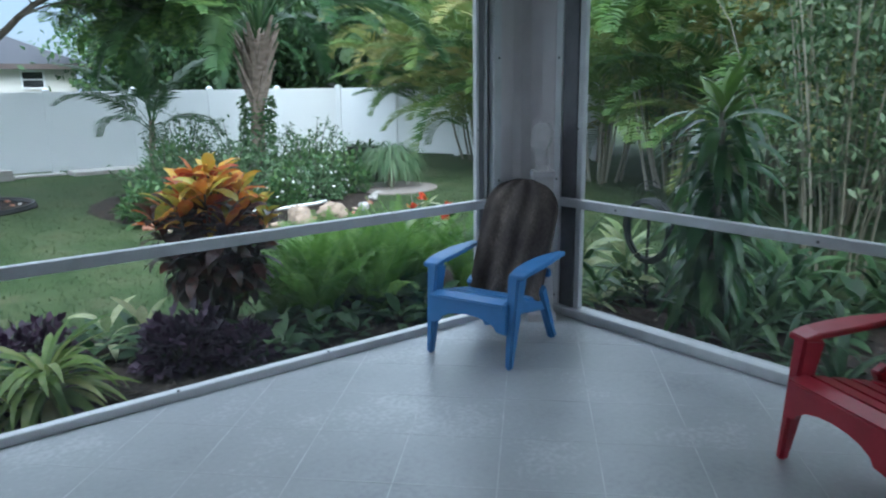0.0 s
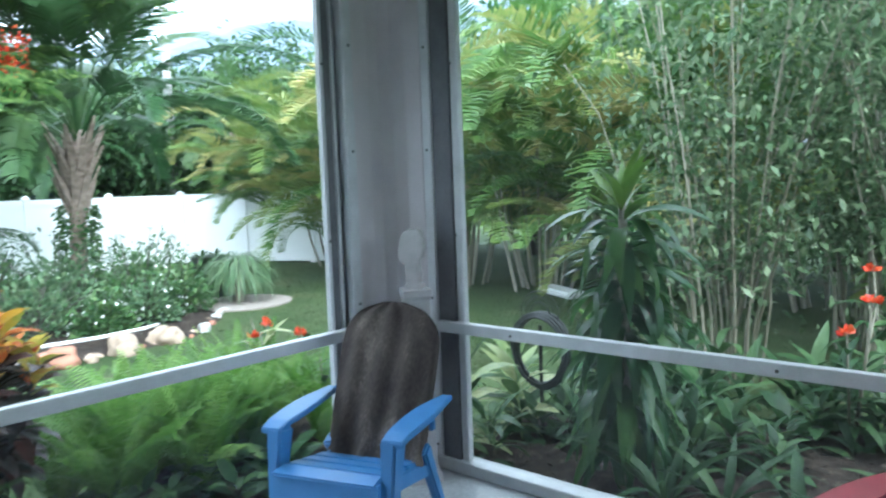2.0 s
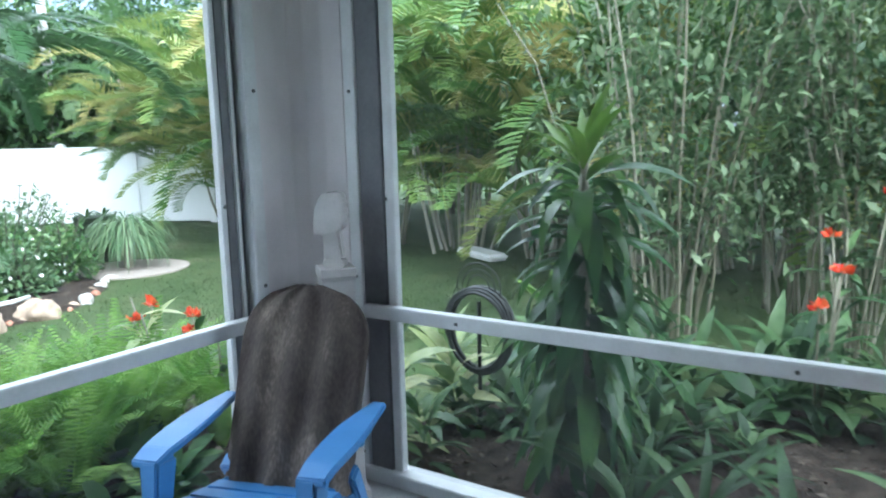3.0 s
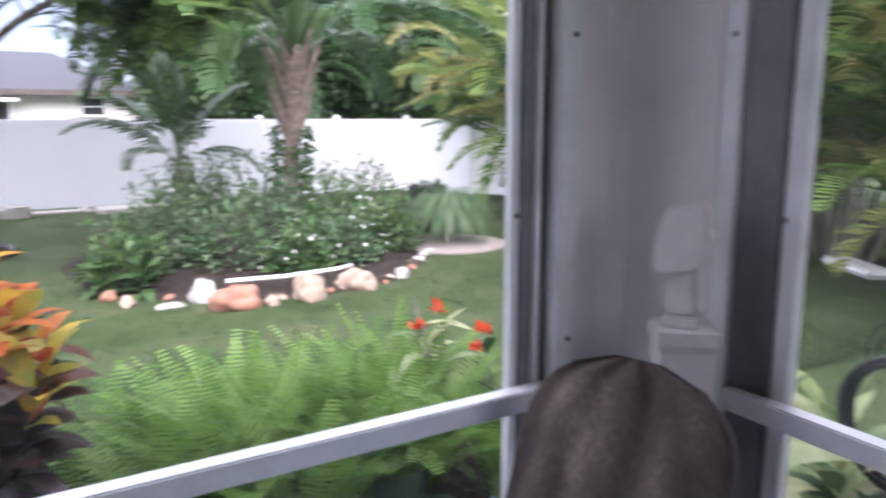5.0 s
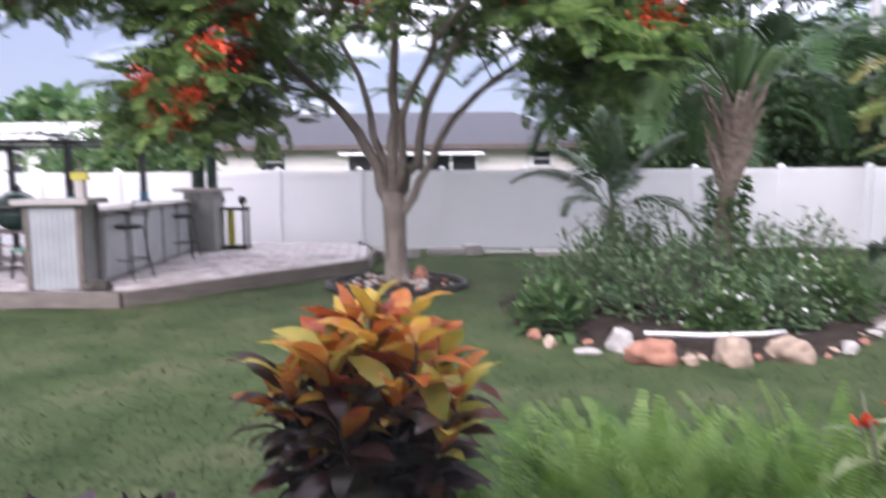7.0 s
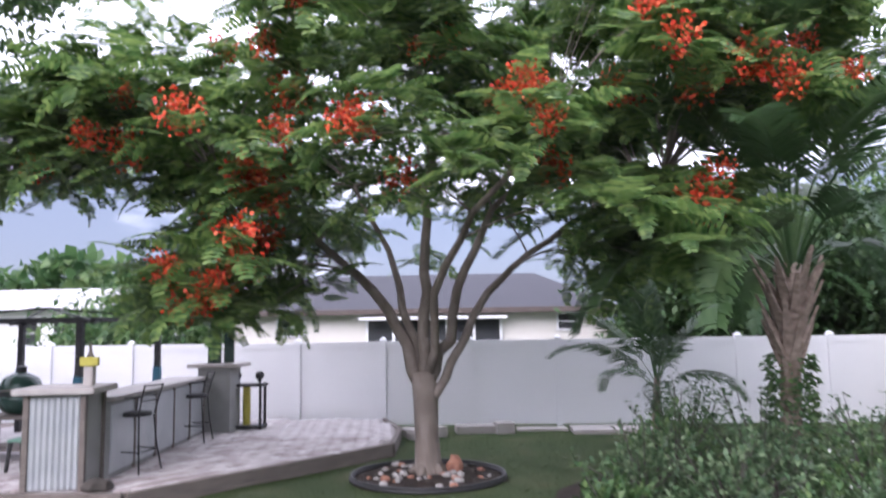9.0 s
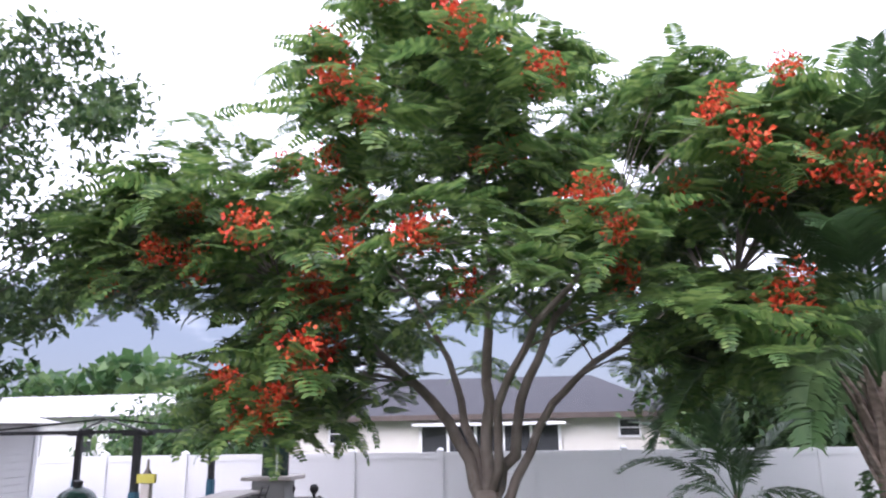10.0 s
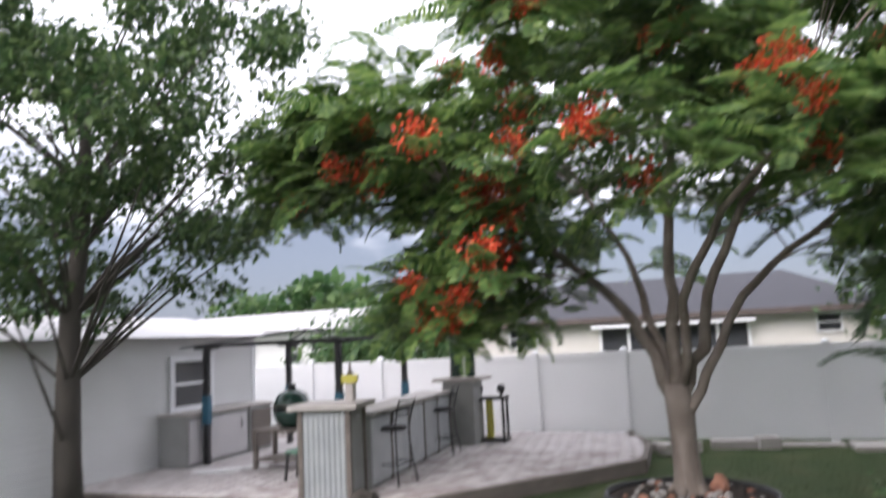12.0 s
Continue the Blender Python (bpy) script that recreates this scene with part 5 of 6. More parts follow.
def leaf_mound(name, place, rx, ry, h, n, leaf, material, seed, label, category="shrub", group="", flowers=0, twigs=0):
    rng = np.random.default_rng(seed)
    top = thing(name, place, label, category, group)
    d = rand_dirs(rng, n)
    d[:, 2] = np.abs(d[:, 2])
    lump = 0.62 + 0.38 * np.array([noise.noise((p[0] * 2.2 + seed, p[1] * 2.2, p[2] * 2.2)) + 0.5 for p in d])
    pos = d * rng.uniform(0.25, 1.0, (n, 1)) ** 0.5 * lump[:, None] * (rx, ry, h)
    pos[:, 2] += 0.02
    v, f = scatter(rhomb(leaf, leaf * 0.55), aim(pos, d + rand_dirs(rng, n) * 0.8, rand_dirs(rng, n) * 0.6 + (0, 0, 1), rng.uniform(0.55, 1.3, n)))
    part("foliage", array_mesh("foliage", v, f, material), material, top)["kind"] = "stuff"
    bm, tips = bmesh.new(), []
    for k in range(8 + twigs):
        a, e = rng.uniform(0, math.tau), rng.uniform(0.5, 1.4)
        far_out = 0.75 if k < 8 else 1.25
        tip = Vector((rx * math.cos(a) * math.cos(e), ry * math.sin(a) * math.cos(e), h * math.sin(e))) * far_out
        tube([(0, 0, -0.03), tip * 0.5 + Vector((0, 0, 0.04)), tip], [0.012, 0.009, 0.004], 5, bm, False)
        if k >= 8:
            tips.append(np.array(tip))
    part("stem_cluster", bm, M_DARKBARK, top)["kind"] = "stuff"
    if tips:
        m = len(tips) * 16
        tp = np.repeat(np.array(tips), 16, 0) * rng.uniform(0.72, 1.0, (m, 1)) + rng.normal(0, 0.05, (m, 3))
        part("sprig_cluster", array_mesh("sprig_cluster", *scatter(rhomb(leaf, leaf * 0.5), aim(tp, rand_dirs(rng, m), rand_dirs(rng, m) * 0.6 + (0, 0, 1), rng.uniform(0.6, 1.2, m))), material), material, top)["kind"] = "stuff"
    if flowers:
        d = rand_dirs(rng, flowers)
        d[:, 2] = np.abs(d[:, 2]) * 0.8 + 0.15
        part("blossom_cluster", array_mesh("blossom_cluster", *scatter(rhomb(0.055, 0.055), aim(d * (rx, ry, h), rand_dirs(rng, flowers), d, 1.0)), M_WHITEPETAL), M_WHITEPETAL, top, "small white blossoms")["kind"] = "stuff"
    return top


leaf_mound("purple_plant", (1.40, 4.30, left_h(1.40, 4.30)), 0.36, 0.24, 0.38, 620, 0.095, M_PURPLE, 30, "low dark purple leafy plant in mulch", "plant")
leaf_mound("purple_plant", (0.6, 4.95, left_h(0.6, 4.95)), 0.5, 0.25, 0.30, 520, 0.09, M_PURPLE, 31, "low dark purple leafy plant in mulch", "plant")
leaf_mound("purple_plant", (1.75, 4.15, left_h(1.75, 4.15)), 0.28, 0.18, 0.22, 340, 0.08, M_PURPLE, 32, "low dark purple leafy plant in mulch", "plant")
leaf_mound("purple_plant", (-0.8, 4.6, left_h(-0.8, 4.6)), 0.5, 0.22, 0.28, 420, 0.09, M_PURPLE, 33, "low dark purple leafy plant in mulch", "plant")

# ferns
fern_meshes = [array_mesh("frond", *frond(0.80, 34, 0.082, 0.0115, b, 0, 6, 0.25, 0.06, 72, 700 + i, 0.004), M_FERN) for i, b in enumerate((25, 48, 72))]
rng = np.random.default_rng(14)
for k in range(24):
    x, y = rng.uniform(2.25, 3.75), rng.uniform(4.35, 5.15)
    top = thing("fern", (x, y, left_h(x, y)), "bright green sword fern with upright fronds", "fern", "ferns in the north bed")
    for i in range(20):
        part("frond", fern_meshes[i % 3], M_FERN, top, at=pose(0, 0, 0, 0, 0, i * 137.5 + rng.uniform(-20, 20)) @ pose(0, 0.02, 0, rng.uniform(60, 88), rng.uniform(-15, 15), 0) @ Matrix.Scale(rng.uniform(0.7, 1.1), 4))


# flowering cannas and red spikes
def flower_plant(name, place, height, stems, meshes, seed, label, flower=True, spread=0.25, blooms=9):
    rng = np.random.default_rng(seed)
    top = thing(name, place, label, "flowering plant")
    for s in range(stems):
        a = rng.uniform(0, math.tau)
        tip = Vector((spread * math.cos(a) * rng.uniform(0.2, 1), spread * math.sin(a) * rng.uniform(0.2, 1), height * rng.uniform(0.75, 1.1)))
        part("stem", tube([(0, 0, -0.03), tip * 0.5, tip], [0.009, 0.008, 0.005], 6), M_CANE, top, smooth=True)
        for i in range(7):
            t = 0.25 + 0.6 * i / 6
            part("leaf", meshes[i % len(meshes)], None, top, at=Matrix.Translation(tip * t) @ pose(0, 0, 0, 0, 0, i * 137.5 + s * 50) @ pose(0, 0, 0, rng.uniform(20, 60), 0, 0) @ Matrix.Scale(rng.uniform(0.55, 0.85), 4))
        if flower and s < blooms:
            n = 14
            d = rand_dirs(rng, n)
            d[:, 2] = np.abs(d[:, 2])
            part("blossom", array_mesh("blossom", *scatter(rhomb(0.055, 0.036), aim(d * 0.015 + np.array(tip), d + (0, 0, 0.3), rand_dirs(rng, n), rng.uniform(0.7, 1.2, n))), M_FLAME), M_FLAME, top, "red blossom")
    return top


flower_plant("canna_lily", (3.74, 4.85, left_h(3.74, 4.85)), 0.72, 4, pale_m, 90, "canna with green leaves and small red flowers", True, 0.25, 2)
flower_plant("canna_lily", (3.92, 4.6, left_h(3.92, 4.6)), 0.62, 3, green_m, 91, "canna with green leaves and small red flowers", True, 0.25, 2)
for k, (x, y, h) in enumerate([(5.6, 1.7, 0.95), (5.5, 1.1, 1.1), (6.2, 1.6, 1.25), (6.3, 0.7, 1.75), (5.4, 0.3, 1.15), (6.0, -0.2, 1.95)]):
    flower_plant("firespike", (x, y, ground_z(x, y)), h, 4, green_m, 95 + k, "tall green plant with red flower spikes", True, 0.35, 2)

# ---- island bed ----
isl = [(2.93, 10.20, 0.5, 0.55), (3.43, 11.10, 0.7, 0.85), (4.13, 10.50, 0.7, 0.75), (4.03, 12.10, 0.8, 1.0), (4.83, 11.00, 0.75, 0.85), (5.03, 12.10, 0.8, 1.05), (5.63, 10.70, 0.7, 0.85), (6.13, 11.50, 0.75, 1.0), (5.43, 10.00, 0.5, 0.55), (6.23, 10.50, 0.5, 0.7), (4.43, 13.10, 0.8, 1.05), (6.53, 12.70, 0.7, 0.95), (4.73, 9.80, 0.45, 0.45)]
for k, (x, y, r, h) in enumerate(isl):
    leaf_mound("garden_shrub", (x, y, island_h(x, y)), r, r * 0.9, h, 1000, 0.09, M_SHRUB if k % 3 else M_WOODS, 800 + k, "loose green shrub in the island bed", "shrub", "shrubs in the island bed", 26 if k in (8, 12, 6) else 0, 9)
for k, (x, y) in enumerate([(2.68, 9.85), (3.03, 9.6)]):
    rosette("leafy_plant", (x, y, island_h(x, y)), broad_m, 18, 850 + k, "low broad-leaved plant at the bed edge", "", 1.1, (0, 70), 0.25)


def rock(place, size, seed, material, label, turn=0.0):
    bm = bmesh.new()
    bmesh.ops.create_icosphere(bm, subdivisions=3, radius=1.0)
    for v in bm.verts:
        k = 1 + 0.42 * noise.noise(v.co * 1.5 + Vector((seed, 0, 0))) + 0.12 * noise.noise(v.co * 4 + Vector((0, seed, 0)))
        v.co = Vector((v.co.x * size[0], v.co.y * size[1], max(v.co.z, -0.55) * size[2])) * k
    ob = solid("rock", bm, material, label, "rock", "", "rocks round the island bed", True)
    ob.matrix_basis = pose(place[0], place[1], place[2], 0, 0, turn)


for k, (x, y, sx, sy, sz, m, lab) in enumerate([
        (3.75, 8.95, 0.33, 0.22, 0.19, M_TERRA, "rounded red sandstone boulder on the bed edge"), (4.05, 8.86, 0.10, 0.09, 0.08, M_TANROCK, "small tan stone on the bed edge"),
        (4.45, 8.98, 0.36, 0.20, 0.20, M_TANROCK, "tan boulder on the bed edge"), (5.02, 9.08, 0.31, 0.20, 0.20, M_TANROCK, "tan boulder on the bed edge"),
        (3.52, 9.35, 0.17, 0.14, 0.19, M_CORAL, "knobbly white coral rock"), (3.18, 9.25, 0.17, 0.09, 0.05, M_CORAL, "flat white stone on the bed edge"), (2.72, 9.85, 0.12, 0.09, 0.09, M_TERRA, "brown stone on the bed edge"),
        (5.70, 9.35, 0.14, 0.10, 0.10, M_CORAL, "pale stone on the bed edge"), (6.30, 10.05, 0.11, 0.08, 0.06, M_CORAL, "pale stone on the bed edge"), (6.70, 10.50, 0.10, 0.08, 0.06, M_CORAL, "pale stone on the bed edge"), (6.50, 10.30, 0.08, 0.07, 0.06, M_CORAL, "pale stone on the bed edge"), (2.85, 9.50, 0.10, 0.08, 0.09, M_TANROCK, "small tan stone on the bed edge")]):
    rock((x, y - 0.22, ground_z(x, y) + 0.32 * sz), (sx * 0.76, sy * 0.80, sz * 0.80), k * 3.1, m, lab, k * 37)
rng = np.random.default_rng(19)
for k in range(16):
    g = -2.35 + 1.75 * k / 15
    x, y, s = 4.58 + 2.12 * math.cos(g) + rng.normal(0, 0.05), 11.25 + 2.40 * math.sin(g) + rng.normal(0, 0.05), rng.uniform(0.03, 0.055)
    rock((x, y, ground_z(x, y) + 0.2 * s), (s * 1.5, s, s * 0.8), 40 + k * 1.7, (M_TANROCK, M_TERRA, M_TANROCK)[k % 3], "small mixed stone on the bed edge", k * 61)
solid("pipe", tube([(3.75, 9.18, -0.10), (4.3, 9.05, -0.09), (4.9, 9.12, -0.09), (5.15, 9.28, -0.10)], 0.022, 8), M_WHITEBAG, "white plastic pipe lying behind the rocks", "pipe", smooth=True)

# weeping grass on a tan pad, pots beyond
solid("gravel_pad", lathe([(0.82, -0.02), (0.82, 0.015), (0.7, 0.03)], 28), M_DECKBASE, "tan gravel pad round the weeping plant", "gravel pad", "structure", at=pose(7.27, 10.7, -0.255))
weep = thing("weeping_grass", (7.27, 10.7, -0.23), "weeping grassy plant on a gravel pad", "plant")
rng = np.random.default_rng(33)
n = 520
a = rng.uniform(0, math.tau, n)
wp = np.stack([0.05 * np.cos(a), 0.05 * np.sin(a), rng.uniform(0.35, 0.7, n)], 1)
v, f = scatter(blade(0.85, 0.022, 6, 120, 0.1, 0.4), aim(wp, np.stack([np.cos(a), np.sin(a), rng.uniform(0.5, 1.6, n)], 1), np.tile((0, 0, 1.0), (n, 1)), rng.uniform(0.6, 1.05, n)))
part("blade_tuft", array_mesh("blade_tuft", v, f, M_SHRUB), M_SHRUB, weep)["kind"] = "stuff"
part("stem", tube([(0, 0, -0.02), (0, 0, 0.7)], [0.07, 0.03], 8), M_CANE, weep)


def pot(x, y, r, h, seed, plant=True):
    top = thing("plant_pot", (x, y, ground_z(x, y)), "black plastic plant pot on the grass", "plant pot")
    part("pot_body", lathe([(r * 0.72, 0), (r, h * 0.92), (r * 1.08, h * 0.92), (r * 1.08, h), (r * 0.95, h), (r * 0.9, h * 0.85)], 18), M_PLASTIC, top, smooth=True)
    if plant:
        for i in range(12):
            part("leaf", green_m[i % 3], None, top, at=pose(0, 0, h * 0.85, 0, 0, i * 137.5) @ pose(0, 0.02, 0, 30 + 4 * i, 0, 0) @ Matrix.Scale(0.9, 4))


pot(7.55, 11.8, 0.24, 0.42, 1)
pot(9.3, 15.2, 0.25, 0.40, 2)
pot(9.9, 15.6, 0.22, 0.35, 3)
solid("white_bag", boxed((1.0, 0.35, 0.10), (0, 0, 0.05), 0.04), M_WHITEBAG, "white plastic sack lying by the hedge", "sack", at=pose(10.35, 6.63, -0.26, 0, 0, 60))

# lawn blades
rng = np.random.default_rng(3)
keep = []
while len(keep) < 150000:
    xy = np.stack([rng.uniform(-4, 11.5, 40000), 4.9 + 13 * rng.uniform(0, 1, 40000) ** 1.7], 1)
    east = np.stack([rng.uniform(5.5, 11, 8000), rng.uniform(2, 9, 8000)], 1)
    for x, y in np.concatenate([xy, east]):
        if in_left_bed(x, y) < 0.02 and in_island(x, y) < 0 and not inside_poly(x, y, DECK_OUT) and in_right_bed(x, y) < 0 and math.hypot(x - 0.88, (y - 13.05) * 1.1) > 1.1 and math.hypot(x - 7.27, y - 10.7) > 0.8:
            keep.append((x, y, ground_z(x, y) - 0.004))
keep = np.array(keep[:150000])
n = len(keep)
v, f = scatter(rhomb(0.042, 0.008, 0.3), aim(keep, rand_dirs(rng, n) * (1, 1, 0.4) + (0, 0, 0.45), np.tile((0, 0, 1.0), (n, 1)) + rand_dirs(rng, n) * 0.3, rng.uniform(0.6, 1.4, n)))
tagged(new("grass_blades", array_mesh("grass_blades", v, f, M_BLADE)), "short green grass blades of the lawn", "grass", kind="stuff")


# ---- hose on a stand ----
stand = thing("hose_stand", (4.62, 3.28, right_h(4.62, 3.28)), "coiled black garden hose on an iron stand", "garden hose")
zc = 0.64
part("post", tube([(0, 0, -0.05), (0, 0, 0.72)], 0.012, 8), M_IRON, stand)
for k in range(9):
    r = 0.185 + 0.012 * (k % 3)
    off = -0.05 + 0.0125 * k
    pts = []
    for i in range(25):
        a = i / 24 * math.tau
        pts.append((off * 0.6 + 0.01 * math.sin(a * 2 + k), r * math.sin(a), zc - 0.02 + (r * (1.0 if math.cos(a) > 0 else 1.35)) * math.cos(a) - 0.03))
    part("hose_coil", tube(pts, 0.0095, 7, None, False), M_HOSE, stand, smooth=True)
for k in range(3):
    r = 0.07 + 0.035 * k
    pts = [(0.0, r * math.sin(a), 0.80 + r * math.cos(a)) for a in np.linspace(-2.2, 2.2, 15)]
    part("scroll", tube(pts, 0.004, 6), M_IRON, stand, "thin iron scroll")

# ---- ring of edging round the flame tree ----
ring = [(0.88 + 1.06 * math.cos(a), 13.05 + 0.98 * math.sin(a)) for a in np.linspace(0, math.tau, 49)]
edge = thing("lawn_edging", (0.88, 13.05, -0.26), "black plastic edging round the flame tree", "lawn edging")
part("strip", tube([(x - 0.88, y - 13.05, 0.03) for x, y in ring], 0.032, 8, None, False), M_EDGE, edge, smooth=True)
part("bead", tube([(x - 0.88, y - 13.05, 0.072) for x, y in ring], 0.018, 8, None, False), M_EDGE, edge, smooth=True)


def in_ring(x, y):
    return 1.0 - math.hypot((x - 0.88) / 1.05, (y - 13.05) / 0.97)


ring_bed, ring_h = bed_sheet("mulch_bed_ring", in_ring, -0.35, 2.15, 11.95, 14.15, 0.05, M_MULCH, "stony mulch round the tree trunk", 0.1)
rng = np.random.default_rng(41)
for k in range(44):
    a, r = rng.uniform(0, math.tau), rng.uniform(0.3, 0.9)
    x, y, s = 0.88 + r * math.cos(a), 13.05 + 0.92 * r * math.sin(a), rng.uniform(0.025, 0.055)
    rock((x, y, ring_h(x, y) + 0.3 * s), (s * 1.4, s, s * 0.8), k * 2.3, M_CORAL if k % 3 else M_TERRA, "pale stone round the tree trunk" if k % 3 else "reddish stone round the tree trunk", k * 53)
rock((1.24, 13.1, -0.10), (0.10, 0.07, 0.14), 7.7, M_TERRA, "upright red-brown stone leaning near the trunk", 20)
chips("mulch_chips", ring_h, in_ring, -0.1, 1.9, 12.1, 14.0, 500, 0.07, M_CHIP, "reddish mulch chips in the tree ring", 8)

# slabs and a low bed before the fence
for k, (x, y, w, d, h, t) in enumerate([(0.55, 16.6, 0.75, 0.30, 0.20, 40), (1.5, 17.3, 0.9, 0.4, 0.16, 8), (2.0, 17.2, 0.35, 0.35, 0.22, 15), (2.75, 17.5, 1.0, 0.4, 0.05, 2), (0.2, 16.9, 0.4, 0.3, 0.15, -20)]):
    solid("concrete_block", boxed((w, d, h), (0, 0, h / 2), 0.012), M_SLAB, "weathered grey concrete block by the fence", "concrete block", "", "loose blocks by the fence", at=pose(x, y, ground_z(x, y) - 0.01, 0, 0, t))
solid("stepping_slab", boxed((1.6, 0.7, 0.10), (0, 0, 0.05), 0.01), M_SLAB, "pale concrete slab with debris by the fence", "slab", at=pose(4.1, 17.2, -0.27, 0, 0, 1))


# ---- bar on the patio ----
def bar():
    top = thing("bar_counter", (-3.53, 11.69, DECK), "outdoor bar with corrugated metal front and stone top", "bar counter", turn=9.0)
    w, d, h = 0.66, 0.60, 1.14
    part("body", boxed((w, d, h), (0, 0, h / 2), 0.01), M_BARGREY, top)
    for x in (-w / 2, w / 2):
        part("corner_post", boxed((0.07, 0.07, h), (x, -d / 2, h / 2), 0.006), M_TIMBER, top)
    part("corner_post", boxed((0.07, 0.07, h), (w / 2, d / 2, h / 2), 0.006), M_TIMBER, top)
    bm = bmesh.new()
    n, x0 = 72, -w / 2 + 0.04
    cols = []
    for i in range(n + 1):
        x = x0 + (w - 0.08) * i / n
        y = -d / 2 - 0.018 + 0.012 * math.sin(i / n * math.tau * 8)
        cols.append([bm.verts.new((x, y + o, z)) for o in (0, 0.003) for z in (0.02, h - 0.04)])
    for a, b in zip(cols, cols[1:]):
        bm.faces.new((a[0], b[0], b[1], a[1]))
        bm.faces.new((a[3], b[3], b[2], a[2]))
    part("corrugated_sheet", bm, M_TIN_WAVE, top, "grey corrugated metal sheet", smooth=True)
    part("top_slab", boxed((w + 0.30, d + 0.22, 0.075), (0, 0, h + 0.037), 0.012), M_SLAB, top, "rough stone slab top")
    return top


bar()


def long_counter():
    """The lower run between the bar block and the end pillar."""
    a, b = Vector((-3.39, 12.04, DECK)), Vector((-3.71, 15.85, DECK))
    v = b - a
    top = thing("counter", a, "long grey bar counter with a pale worktop", "counter", turn=math.degrees(math.atan2(v.y, v.x)) - 90)
    n = v.length
    part("body", boxed((0.5, n, 0.98), (-0.02, n / 2, 0.49), 0.01), M_BARGREY, top)
    part("worktop", boxed((0.62, n, 0.055), (-0.02, n / 2, 1.007), 0.01), M_SLAB, top, "pale stone worktop")
    for i in range(5):
        y = (i + 0.5) * n / 5
        part("panel", boxed((0.02, n / 5 - 0.04, 0.86), (0.24, y, 0.50), 0.004), M_TIN_WAVE, top)
        part("batten", boxed((0.035, 0.05, 0.95), (0.245, (i + 1) * n / 5 - 0.01, 0.49), 0.004), M_TIMBER, top)
    return top


long_counter()
pillar = thing("end_pillar", (-3.34, 16.29, DECK), "grey end pillar with a wide stone cap", "pillar")
part("shaft", boxed((0.62, 0.55, 1.18), (0, 0, 0.59), 0.01), M_BARGREY, pillar)
part("cap", boxed((0.95, 0.8, 0.07), (0, 0, 1.215), 0.012), M_SLAB, pillar)
for k, (dx, h) in enumerate(((-0.16, 1.15), (0.12, 1.0))):
    cact = thing("tall_bottle", (-3.34 + dx + 0.06, 16.29, DECK + 1.25), "tall dark green post on the pillar cap", "post")
    part("shaft", tube([(0, 0, 0), (0.005, 0, h * 0.6), (0, 0, h)], [0.13 - 0.03 * k, 0.125 - 0.03 * k, 0.11 - 0.03 * k], 12), M_EGG, cact, smooth=True)
    part("cap", lathe([(0.11 - 0.03 * k, 0), (0.08, 0.04), (0.01, 0.06)], 12), M_EGG, cact, at=pose(0, 0, h))


def bar_stool(place, turn):
    top = thing("bar_stool", place, "black iron bar stool with arms and low back", "bar stool", "bar stools at the counter", turn)
    s = 0.16
    for x in (-1, 1):
        for y in (-1, 1):
            part("leg", tube([(x * 0.24, y * 0.24, 0), (x * 0.19, y * 0.19, 0.35), (x * s, y * s, 0.74)], 0.012, 7), M_IRON, top, smooth=True)
    for z, r in ((0.28, 0.205),):
        q = [(-r, -r, z), (r, -r, z), (r, r, z), (-r, r, z)]
        for a, b in zip(q, q[1:] + q[:1]):
            part("stretcher", tube([a, b], 0.009, 6), M_IRON, top)
    part("seat", lathe([(0.19, 0), (0.205, 0.02), (0.20, 0.05), (0.15, 0.062)], 20), M_IRON, top, smooth=True, at=pose(0, 0, 0.735))
    for x in (-1, 1):
        part("back_post", tube([(x * 0.17, 0.16, 0.76), (x * 0.19, 0.22, 1.0), (x * 0.20, 0.27, 1.16)], 0.011, 7), M_IRON, top)
        part("arm", tube([(x * 0.19, 0.22, 1.0), (x * 0.23, 0.0, 1.0), (x * 0.22, -0.14, 0.98), (x * 0.20, -0.15, 0.76)], 0.011, 7), M_IRON, top)
    for z in (1.15, 1.06, 0.95):
        part("back_bar", tube([(-0.2, 0.26 - (1.15 - z) * 0.25, z), (0, 0.285 - (1.15 - z) * 0.25, z), (0.2, 0.26 - (1.15 - z) * 0.25, z)], 0.010, 7), M_IRON, top)
    return top


bar_stool((-3.07, 12.58, DECK), -100)
bar_stool((-3.29, 15.07, DECK), -85)

rack = thing("fire_tool_rack", (-2.84, 16.52, DECK), "dark iron rack with round finials and a yellow log", "rack")
for x in (-0.26, 0.26):
    for y in (-0.14, 0.14):
        part("upright", beam((x, y, 0), (x, y, 0.86), (0.045, 0.045), (0.045, 0.045), (1, 0, 0), 0.004), M_IRON, rack)
for z in (0.05, 0.82):
    part("shelf", boxed((0.62, 0.36, 0.05), (0, 0, z), 0.006), M_IRON, rack)
for x in (-0.24, 0.2):
    part("finial", lathe([(0.02, 0), (0.035, 0.06), (0.075, 0.11), (0.085, 0.16), (0.06, 0.22), (0.01, 0.235)], 14), M_IRON, rack, smooth=True, at=pose(x, 0, 0.845))
part("log", lathe([(0.07, 0), (0.075, 0.3), (0.07, 0.74)], 12), M_YELLOW, rack, "pale yellow upright log", at=pose(-0.05, 0, 0.075))

